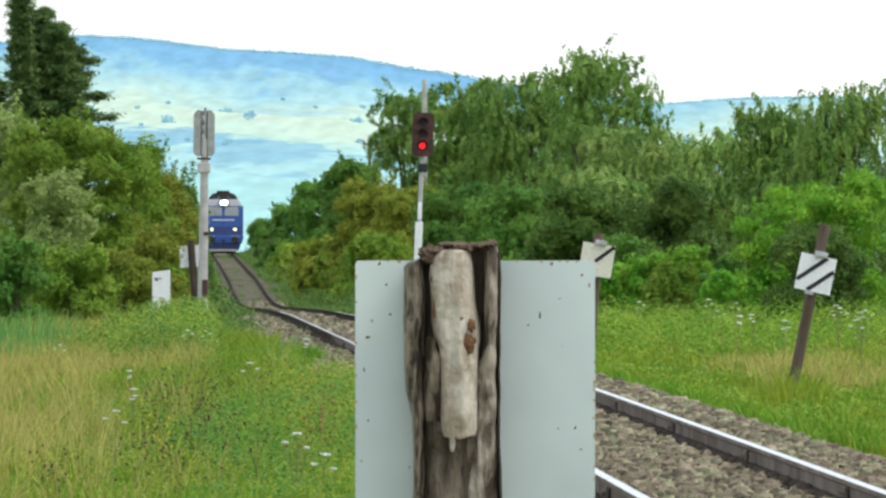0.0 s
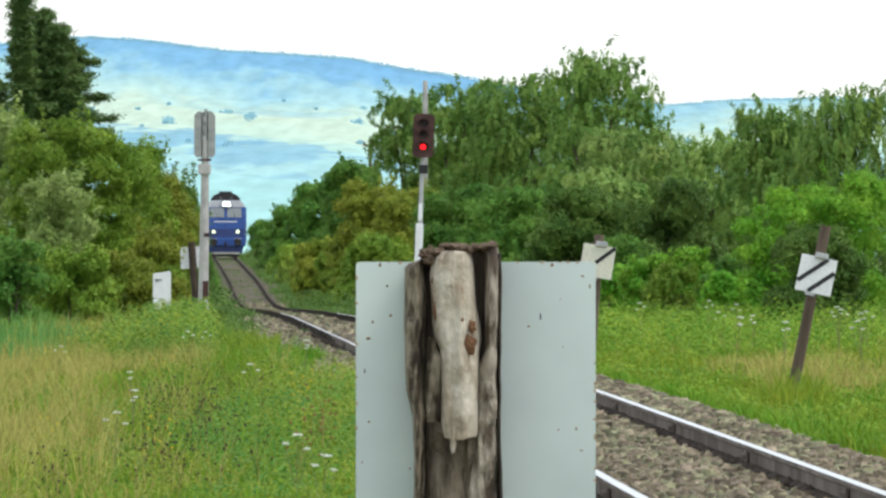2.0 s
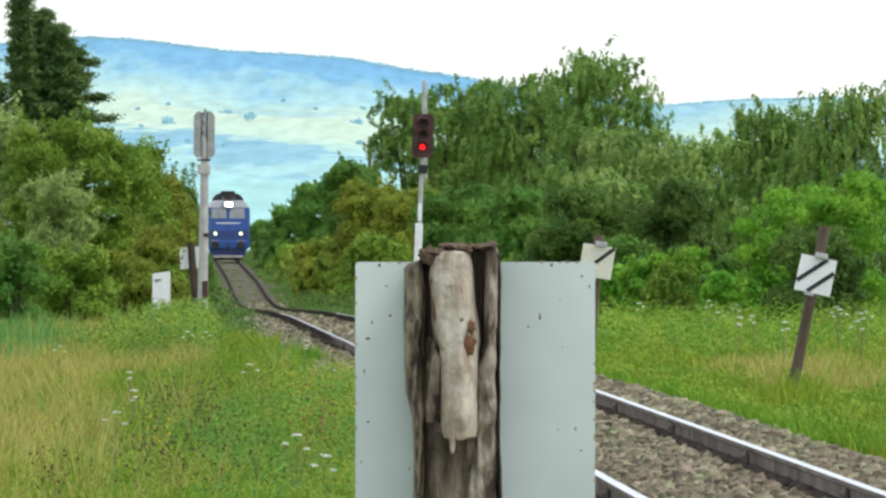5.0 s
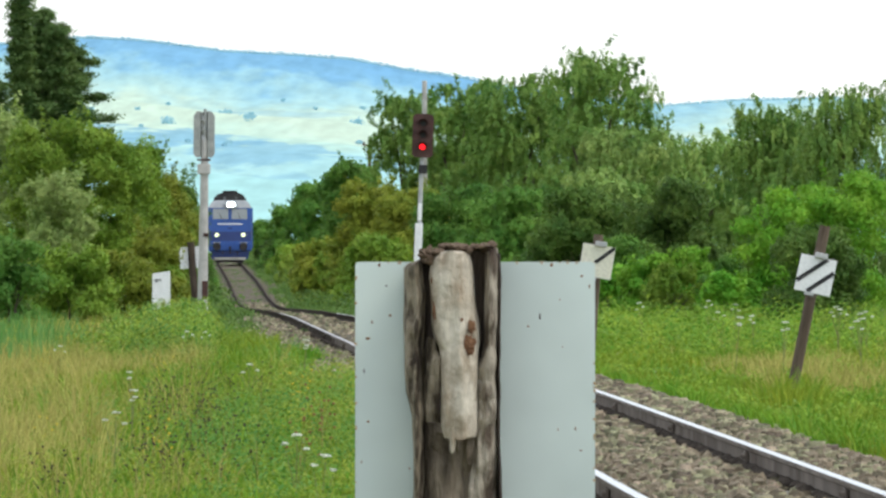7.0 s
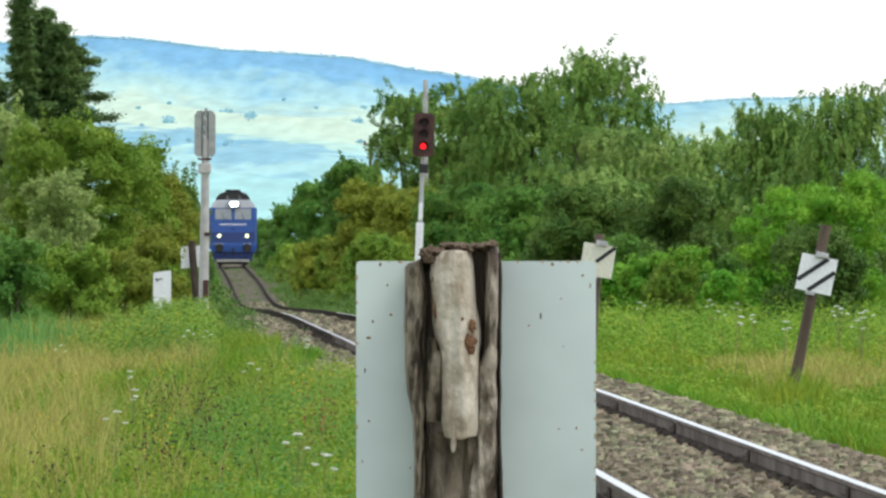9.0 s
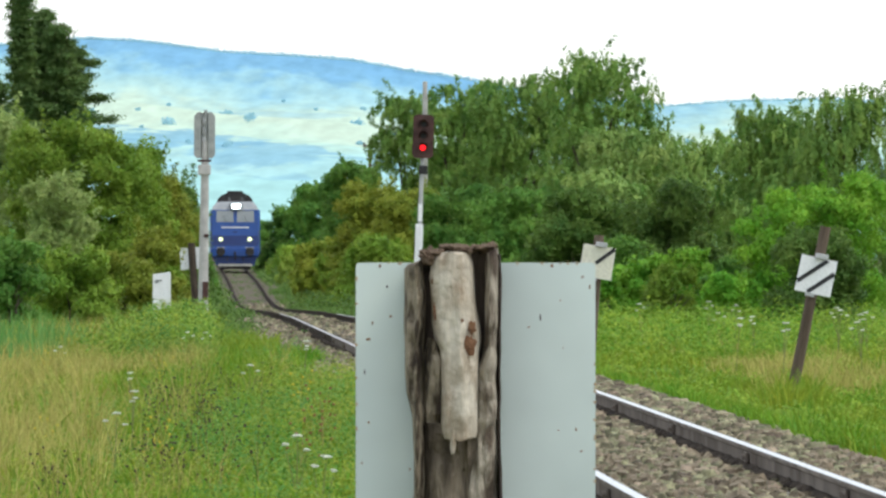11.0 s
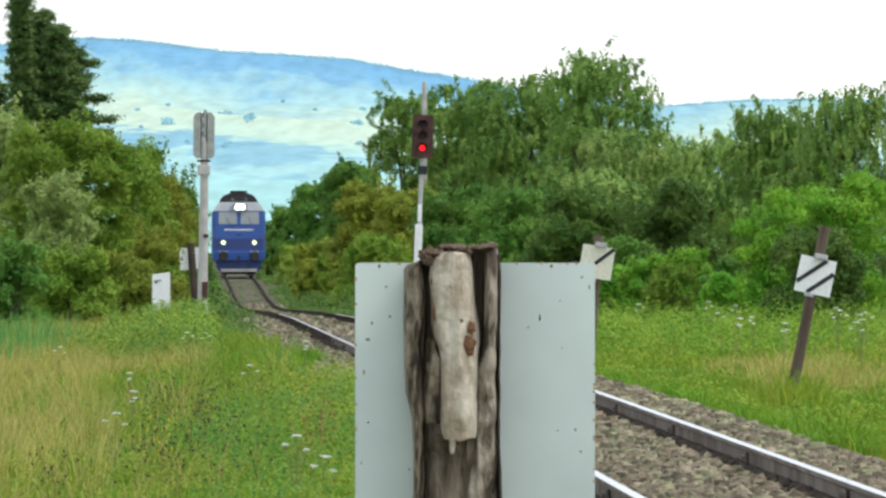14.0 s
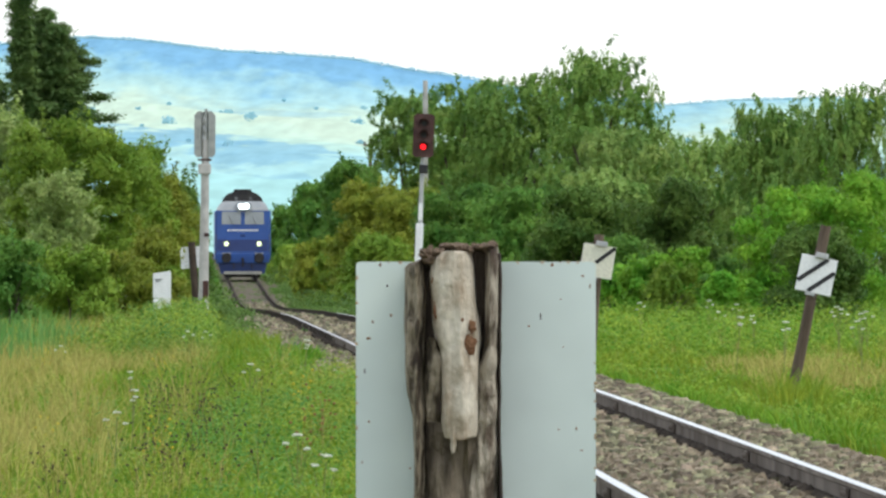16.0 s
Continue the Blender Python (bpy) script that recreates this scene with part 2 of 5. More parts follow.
def hill_material():
    """Pasture and woods by their place on the slope, haze mixed into their colours; the edges of the woods wander."""
    m = bpy.data.materials.new("haze_tinted_far_slopes")
    m.use_nodes = True
    n, l = m.node_tree.nodes, m.node_tree.links
    p = n["Principled BSDF"]
    p.inputs["Roughness"].default_value, p.inputs["Specular IOR Level"].default_value = 1.0, 0.0
    tc, sep = n.new("ShaderNodeTexCoord"), n.new("ShaderNodeSeparateXYZ")
    l.new(tc.outputs["Object"], sep.inputs[0])

    def noisy(sx, sy, detail):
        mp, t = n.new("ShaderNodeMapping"), n.new("ShaderNodeTexNoise")
        mp.inputs["Scale"].default_value = (sx, sy, 0)
        t.inputs["Scale"].default_value, t.inputs["Detail"].default_value = 1.0, detail
        l.new(tc.outputs["Object"], mp.inputs["Vector"])
        l.new(mp.outputs["Vector"], t.inputs["Vector"])
        return t.outputs["Fac"]

    def maths(op, a, c):
        q = n.new("ShaderNodeMath")
        q.operation = op
        for s, v in zip(q.inputs, (a, c)):
            if isinstance(v, float):
                s.default_value = v
            else:
                l.new(v, s)
        return q.outputs[0]

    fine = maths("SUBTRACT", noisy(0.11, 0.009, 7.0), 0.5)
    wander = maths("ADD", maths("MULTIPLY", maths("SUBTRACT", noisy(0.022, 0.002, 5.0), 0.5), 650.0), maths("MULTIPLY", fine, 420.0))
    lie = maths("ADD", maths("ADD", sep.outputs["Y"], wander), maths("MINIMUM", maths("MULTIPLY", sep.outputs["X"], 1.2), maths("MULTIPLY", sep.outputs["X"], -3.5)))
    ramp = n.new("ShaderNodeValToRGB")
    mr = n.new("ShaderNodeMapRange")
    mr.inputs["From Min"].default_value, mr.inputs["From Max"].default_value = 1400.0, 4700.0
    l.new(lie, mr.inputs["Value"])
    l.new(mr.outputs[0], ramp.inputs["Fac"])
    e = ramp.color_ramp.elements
    # base colours carry the haze: paler and bluer than the ground itself
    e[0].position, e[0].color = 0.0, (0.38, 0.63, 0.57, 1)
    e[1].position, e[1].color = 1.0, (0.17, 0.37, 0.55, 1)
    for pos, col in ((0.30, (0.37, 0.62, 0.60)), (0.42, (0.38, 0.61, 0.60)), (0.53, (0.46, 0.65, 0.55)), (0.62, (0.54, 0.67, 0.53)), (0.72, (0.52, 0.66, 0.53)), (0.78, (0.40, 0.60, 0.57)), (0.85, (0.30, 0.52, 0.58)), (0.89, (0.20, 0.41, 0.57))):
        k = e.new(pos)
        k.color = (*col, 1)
    # stands of trees on the lower slopes: middle and reach in metres, their edges frayed
    ground = ramp.outputs["Color"]
    for cx, cy, rx, ry, depth in ((-76, 3130, 28, 330, 0.85), (-47, 2960, 22, 260, 0.7), (-101, 3420, 8, 90, 0.6), (-27, 3700, 4.5, 70, 0.6), (-39, 2560, 9, 150, 0.5), (-62, 3880, 40, 60, 0.35), (80, 4020, 6, 110, 0.6), (92, 3500, 30, 160, 0.3), (-95, 2700, 14, 120, 0.35), (-15, 2900, 12, 110, 0.4)):
        dx = maths("DIVIDE", maths("SUBTRACT", sep.outputs["X"], float(cx)), float(rx))
        dy = maths("DIVIDE", maths("SUBTRACT", sep.outputs["Y"], float(cy)), float(ry))
        reach = maths("ADD", maths("MULTIPLY", dx, dx), maths("MULTIPLY", dy, dy))
        edge = n.new("ShaderNodeMapRange")
        edge.interpolation_type = "SMOOTHSTEP"
        edge.inputs["From Min"].default_value, edge.inputs["From Max"].default_value = 1.05, 0.45
        edge.inputs["To Max"].default_value = depth
        l.new(maths("ADD", reach, maths("MULTIPLY", fine, 3.2)), edge.inputs["Value"])
        mix = n.new("ShaderNodeMixRGB")
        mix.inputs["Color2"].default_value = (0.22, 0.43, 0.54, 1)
        l.new(edge.outputs[0], mix.inputs["Fac"])
        l.new(ground, mix.inputs["Color1"])
        ground = mix.outputs["Color"]
    patches = n.new("ShaderNodeMapRange")
    patches.inputs["From Min"].default_value, patches.inputs["From Max"].default_value = 0.35, 0.65
    patches.inputs["To Min"].default_value, patches.inputs["To Max"].default_value = 0.90, 1.08
    l.new(noisy(0.16, 0.011, 6.0), patches.inputs["Value"])
    hsv = n.new("ShaderNodeHueSaturation")
    l.new(patches.outputs[0], hsv.inputs["Value"])
    l.new(ground, hsv.inputs["Color"])
    l.new(hsv.outputs["Color"], p.inputs["Base Color"])
    return m


# ---- mesh helpers ----
def finish(name, bm, material, parent=None, label="", smooth=False):
    me = bpy.data.meshes.new(name)
    bmesh.ops.recalc_face_normals(bm, faces=bm.faces)
    bm.to_mesh(me)
    bm.free()
    me.materials.append(material)
    if smooth:
        me.polygons.foreach_set("use_smooth", [True] * len(me.polygons))
    ob = new(name, me)
    if parent:
        ob.parent = parent
    if label:
        ob["label"] = label
    return ob


def part(name, bm, material, parent, label="", smooth=False):
    return finish(name, bm, material, parent, label, smooth)


def sheet(name, verts, faces, material, parent=None):
    """A mesh from arrays; faces all of one corner count."""
    verts, faces = np.asarray(verts, dtype=np.float32), np.asarray(faces, dtype=np.int32)
    me = bpy.data.meshes.new(name)
    me.vertices.add(len(verts))
    me.vertices.foreach_set("co", verts.ravel())
    k = faces.shape[1]
    me.loops.add(faces.size)
    me.loops.foreach_set("vertex_index", faces.ravel())
    me.polygons.add(len(faces))
    me.polygons.foreach_set("loop_start", np.arange(0, faces.size, k, dtype=np.int32))
    me.update(calc_edges=True)
    me.validate()
    me.materials.append(material)
    ob = new(name, me)
    if parent:
        ob.parent = parent
    return ob


def box(bm, c, s, bevel=0.0, m=None):
    r = bmesh.ops.create_cube(bm, size=1.0, matrix=Matrix.Translation(c) @ Matrix.Diagonal((*s, 1)))
    if bevel:
        vs = set(r["verts"])
        es = [e for e in bm.edges if e.verts[0] in vs and e.verts[1] in vs]
        r = bmesh.ops.bevel(bm, geom=es, offset=bevel, segments=2, affect="EDGES", profile=0.6)
    if m:
        bmesh.ops.transform(bm, matrix=m, verts=r["verts"])
    return r["verts"]


def rod(bm, a, b, r0, r1=None, n=10):
    """A tapered round bar from a to b."""
    a, b = Vector(a), Vector(b)
    r1 = r0 if r1 is None else r1
    m = Matrix.Translation((a + b) / 2) @ (b - a).to_track_quat("Z", "Y").to_matrix().to_4x4()
    bmesh.ops.create_cone(bm, cap_ends=True, segments=n, radius1=r0, radius2=r1, depth=(b - a).length, matrix=m)


def ball(bm, c, r, sub=1, squash=(1, 1, 1)):
    return bmesh.ops.create_icosphere(bm, subdivisions=sub, radius=r, matrix=Matrix.Translation(c) @ Matrix.Diagonal((*squash, 1)))["verts"]


def prism(bm, outline, y0, y1):
    """Extrudes an outline of (x, z) from y0 to y1."""
    a = [bm.verts.new((x, y0, z)) for x, z in outline]
    b = [bm.verts.new((x, y1, z)) for x, z in outline]
    bm.faces.new(a)
    bm.faces.new(b[::-1])
    for i in range(len(a)):
        j = (i + 1) % len(a)
        bm.faces.new((a[i], b[i], b[j], a[j]))
    return a + b


def thing(name, at, label, category, group="", kind="", turn=(0, 0, 0)):
    ob = new(name)
    ob.matrix_basis = pose(*at, *turn)
    return tagged(ob, label, category, group, kind)


# ---- the lie of the land ----
DROP_Y = [-50, 67, 76, 114, 181, 271, 338, 400, 450, 490, 530, 570, 606, 636, 675, 713, 751, 789, 850, 1000, 1200]
DROP_H = [1.47, 1.467, 1.457, 1.43, 1.485, 1.61, 1.83, 2.12, 2.34, 2.38, 2.2, 1.85, 1.60, 1.46, 1.28, 1.09, 0.92, 0.75, 0.50, 0.2, 0.1]
_ys = np.arange(-50.0, 1201.0, 1.0)
_hs = np.interp(_ys, DROP_Y, DROP_H)
_pad = np.pad(_hs, 9, mode="edge")
_hs = np.convolve(_pad, np.hanning(21)[1:-1] / np.hanning(21).sum(), mode="valid")


def rail_z(y):
    return 2.0 - np.interp(y, _ys, _hs)


def track_x(y):
    return 3.5 - 0.0235 * np.asarray(y)


def ground_z(x, y):
    x, y = np.asarray(x, dtype=float), np.asarray(y, dtype=float)
    off = np.abs(x - track_x(y))
    r = rail_z(y)
    bed = np.interp(off, [0, 1.75, 3.1, 4.0], [-0.19, -0.19, -0.55, -0.58])
    rough = 0.05 * np.sin(x * 1.3 + y * 0.21) + 0.04 * np.sin(x * 0.47 - y * 0.37 + 1.0)
    fade = np.clip((off - 2.6) / 2.0, 0, 1)
    near = r + bed + rough * fade
    far = np.clip((y - 950) / 350.0, 0, 1)
    far = far * far * (3 - 2 * far)
    side = np.clip((off - 25) / 60.0, 0, 1)
    z = near * (1 - side) + 0.2 * side
    return z * (1 - far) + 0.8 * far


def build_ground():
    ys = np.concatenate([np.linspace(-60, 40, 12), np.linspace(44, 320, 150), np.linspace(324, 960, 150), np.linspace(970, 1500, 24)])
    offs = np.concatenate([[-400, -200, -100, -60, -40, -28], np.linspace(-20, -4.4, 30), np.linspace(-4, 4, 33), np.linspace(4.4, 24, 34), [30, 45, 70, 120, 220, 420]])
    Y, O = np.meshgrid(ys, offs, indexing="ij")
    X = track_x(Y) + O
    V = np.stack([X, Y, ground_z(X, Y)], -1).reshape(-1, 3)
    ny, no = len(ys), len(offs)
    i, j = np.meshgrid(np.arange(ny - 1), np.arange(no - 1), indexing="ij")
    k = (i * no + j).ravel()
    g = sheet("ground", V, np.stack([k, k + 1, k + no + 1, k + no], -1), GROUND)
    tagged(g, "rough turf and bare soil beside the railway", "ground", kind="structure")


build_ground()


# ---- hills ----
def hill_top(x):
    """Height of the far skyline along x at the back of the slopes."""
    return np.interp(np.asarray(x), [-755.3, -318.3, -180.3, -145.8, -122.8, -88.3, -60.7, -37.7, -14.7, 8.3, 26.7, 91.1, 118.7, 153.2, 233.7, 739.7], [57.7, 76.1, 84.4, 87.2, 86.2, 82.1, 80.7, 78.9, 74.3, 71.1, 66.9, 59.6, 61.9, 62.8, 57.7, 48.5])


def build_hills():
    ys = np.linspace(1480, 4600, 90)
    xs = np.concatenate([np.linspace(-1500, -240, 20), np.linspace(-230, 230, 150), np.linspace(240, 1500, 20)])
    Y, X = np.meshgrid(ys, xs, indexing="ij")
    t = (Y - 1480) / 3120.0
    shape = np.interp(t, [0, 0.15, 0.45, 0.62, 0.72, 0.85, 1.0], [0.0, 0.07, 0.29, 0.45, 0.55, 0.70, 1.0])
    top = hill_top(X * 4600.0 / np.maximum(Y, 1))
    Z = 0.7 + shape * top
    wob = np.sin(X * 0.021 + Y * 0.004) * np.sin(Y * 0.006 + X * 0.009) * 2.2 + np.sin(X * 0.06 + Y * 0.017) * 0.7
    Z += wob * np.clip(t * 4, 0, 1) * np.clip((1 - t) * 5, 0.15, 1)
    V = np.stack([X, Y, Z], -1).reshape(-1, 3)
    ny, no = len(ys), len(xs)
    i, j = np.meshgrid(np.arange(ny - 1), np.arange(no - 1), indexing="ij")
    k = (i * no + j).ravel()
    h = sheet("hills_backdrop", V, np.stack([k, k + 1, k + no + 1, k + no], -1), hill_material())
    h.data.polygons.foreach_set("use_smooth", [True] * len(h.data.polygons))
    tagged(h, "distant hillside of pasture and woodland, tinted pale and blue by haze", "hills", kind="structure")
    return xs, ys, Z


HILL = build_hills()


def hill_z(x, y):
    xs, ys, Z = HILL
    i = int(np.clip(np.searchsorted(ys, y), 0, len(ys) - 1))
    return float(np.interp(x, xs, Z[i]))


# ---- track ----
def rail_profile(dx):
    """Outline of one rail about its middle: head, web, foot; (x, z) from the rail's top."""
    return [(dx - 0.036, -0.004), (dx - 0.030, 0.0), (dx + 0.030, 0.0), (dx + 0.036, -0.004), (dx + 0.036, -0.034), (dx + 0.010, -0.048),
            (dx + 0.009, -0.132), (dx + 0.07, -0.155), (dx + 0.07, -0.170), (dx - 0.07, -0.170), (dx - 0.07, -0.155), (dx - 0.009, -0.132), (dx - 0.010, -0.048), (dx - 0.036, -0.034)]


def build_track():
    track = thing("railway_track", (0, 0, 0), "single straight railway track on stone ballast with worn rails", "railway track", kind="structure")
    for side in (-0.7535, 0.7535):
        y0 = 21.6 - 50.0
        while y0 < 1100:
            y1 = y0 + 12.5 - 0.03
            steps = np.linspace(y0, y1, 5 if y0 < 250 else 4)
            pts = rail_profile(side)
            bm = bmesh.new()
            rings = [[bm.verts.new((track_x(y) + px, y, rail_z(y) + pz)) for px, pz in pts] for y in steps]
            for a, b in zip(rings, rings[1:]):
                for i in range(len(pts)):
                    j = (i + 1) % len(pts)
                    bm.faces.new((a[i], a[j], b[j], b[i]))
            bm.faces.new(rings[0])
            bm.faces.new(rings[-1][::-1])
            ob = part("rail", bm, RAILSIDE, track)
            ob.data.materials.append(RAILTOP)  # polished on the near stretch; beyond, the sky's sheen is painted fainter, then dark
            ob.data.materials.append(RAILFADE)
            ob.data.materials.append(RAILDARK)
            for p in ob.data.polygons:
                if p.center.y < 300 and p.normal.z > 0.45 and p.center.z > rail_z(p.center.y) - 0.012:
                    p.material_index = 1 if p.center.y < 172 else 2
                elif p.center.z < rail_z(p.center.y) - 0.10 or p.center.y > 200:
                    p.material_index = 3
            if 50 < y0 < 240:
                # fishplates over the joint at the bar's end, and oily dirt heaped along its foot
                for k in (-1, 1):
                    b = bmesh.new()
                    box(b, (float(track_x(y1)) + side + k * 0.022, y1 + 0.015, float(rail_z(y1)) - 0.088), (0.022, 0.62, 0.07), 0.005)
                    for q in (-0.22, -0.08, 0.08, 0.22):
                        rod(b, (float(track_x(y1)) + side + k * 0.030, y1 + q, float(rail_z(y1)) - 0.088), (float(track_x(y1)) + side + k * 0.052, y1 + q, float(rail_z(y1)) - 0.088), 0.016, n=6)
                    part("fishplate", b, RAILSIDE, ob)
                b = bmesh.new()
                r4 = np.random.default_rng(int(y0 * 10))
                for q in np.arange(y0, y1, 0.22):
                    yy = q + r4.uniform(-0.1, 0.1)
                    ball(b, (float(track_x(yy)) + side - 0.06, yy, float(rail_z(yy)) - 0.168), 0.055, 1, (r4.uniform(0.6, 1.3), r4.uniform(1.2, 3.2), r4.uniform(0.5, 1.25)))
                part("oily_dirt", b, RAILDARK, ob)
            y0 += 12.5
    # sleepers share one mesh
    bm = bmesh.new()
    prism(bm, [(-1.25, -0.17), (-1.25, -0.01), (-1.2, 0.0), (-0.5, 0.0), (-0.35, -0.03), (0.35, -0.03), (0.5, 0.0), (1.2, 0.0), (1.25, -0.01), (1.25, -0.17)], -0.13, 0.13)
    first = part("sleeper", bm, SLEEPER, track)
    place = [58 + 0.625 * i for i in range(160)]
    for i, y in enumerate(place):
        ob = first if i == 0 else new("sleeper", first.data)
        ob.parent = track
        ob.location = (track_x(y), y, rail_z(y) - 0.176)
    return track


build_track()


def build_ballast():
    bed = sheet("ballast_bed", *bed_strip(), BED)
    tagged(bed, "bed of crushed grey-brown stone ballast under the track", "ballast", kind="structure")
    rng = np.random.default_rng(3)
    # corner shapes of stones
    cube = np.array([[-1, -1, -1], [1, -1, -1], [1, 1, -1], [-1, 1, -1], [-1, -1, 1], [1, -1, 1], [1, 1, 1], [-1, 1, 1]]) * 0.5
    quads = np.array([[0, 3, 2, 1], [4, 5, 6, 7], [0, 1, 5, 4], [1, 2, 6, 5], [2, 3, 7, 6], [3, 0, 4, 7]])
    n = 30000
    y = 60 + 125 * rng.random(n) ** 1.5
    off = rng.uniform(-2.6, 2.7, n)
    keep = (np.abs(np.abs(off) - 0.7535) > 0.10)
    y, off = y[keep], off[keep]
    far_y, far_off = 185 + 325 * rng.random(5000), rng.uniform(-2.4, 2.2, 5000)
    keep = (np.abs(np.abs(far_off) - 0.7535) > 0.10)
    y, off = np.concatenate([y, far_y[keep]]), np.concatenate([off, far_off[keep]])
    n = len(y)
    x = track_x(y) + off
    size = rng.choice([0.04, 0.055, 0.075, 0.095], n, p=[0.35, 0.35, 0.22, 0.08]) * np.interp(y, [60, 190, 500], [1, 1.3, 2.0])
    shape = cube[None] + rng.uniform(-0.2, 0.2, (n, 8, 3))
    shape[:, 4:, :2] *= rng.uniform(0.4, 0.9, (n, 1, 1))
    shape *= np.stack([np.ones(n), rng.uniform(0.7, 1.2, n), rng.uniform(0.5, 0.9, n)], -1)[:, None] * size[:, None, None]
    a = rng.uniform(0, 6.28, n)
    ca, sa = np.cos(a)[:, None], np.sin(a)[:, None]
    rx = shape[..., 0] * ca - shape[..., 1] * sa
    ry = shape[..., 0] * sa + shape[..., 1] * ca
    z = ground_z(x, y) + 0.006 + rng.uniform(0, 0.03, n)
    V = np.stack([rx + x[:, None], ry + y[:, None], shape[..., 2] + z[:, None]], -1).reshape(-1, 3)
    F = (quads[None, 1:] + 8 * np.arange(n)[:, None, None]).reshape(-1, 4)
    st = sheet("ballast_stones", V, F, STONE, bed)
    tagged(st, kind="stuff")
    # the nearest stones one by one
    shapes = []
    for k in range(6):
        me = bpy.data.meshes.new("stone")
        v = (cube + rng.uniform(-0.2, 0.2, (8, 3))) * np.array([0.085, 0.075, 0.06])
        v[4:, :2] *= 0.7
        me.from_pydata(v.tolist(), [], quads.tolist())
        me.materials.append(STONE)
        shapes.append(me)
    for k in range(280):
        yy = 66 + 22 * rng.random()
        oo = rng.choice([rng.uniform(-0.6, 0.6), rng.uniform(0.9, 1.9)])
        ob = new("stone", shapes[k % 6])
        ob.parent = bed
        xx = track_x(yy) + oo
        ob.matrix_basis = pose(float(xx), yy, float(ground_z(xx, yy)) + 0.035, rng.uniform(-25, 25), rng.uniform(-25, 25), rng.uniform(0, 360))


def bed_strip():
    ys = np.concatenate([np.arange(-50, 300, 1.0), np.arange(300, 1150, 4.0)])
    offs = np.linspace(-2.75, 2.75, 23)
    Y, O = np.meshgrid(ys, offs, indexing="ij")
    X = track_x(Y) + O
    Z = ground_z(X, Y) + np.where(np.abs(O) > 2.6, -0.05, 0.008)
    V = np.stack([X, Y, Z], -1).reshape(-1, 3)
    i, j = np.meshgrid(np.arange(len(ys) - 1), np.arange(22), indexing="ij")
    k = (i * 23 + j).ravel()
    return V, np.stack([k, k + 1, k + 24, k + 23], -1)


build_ballast()


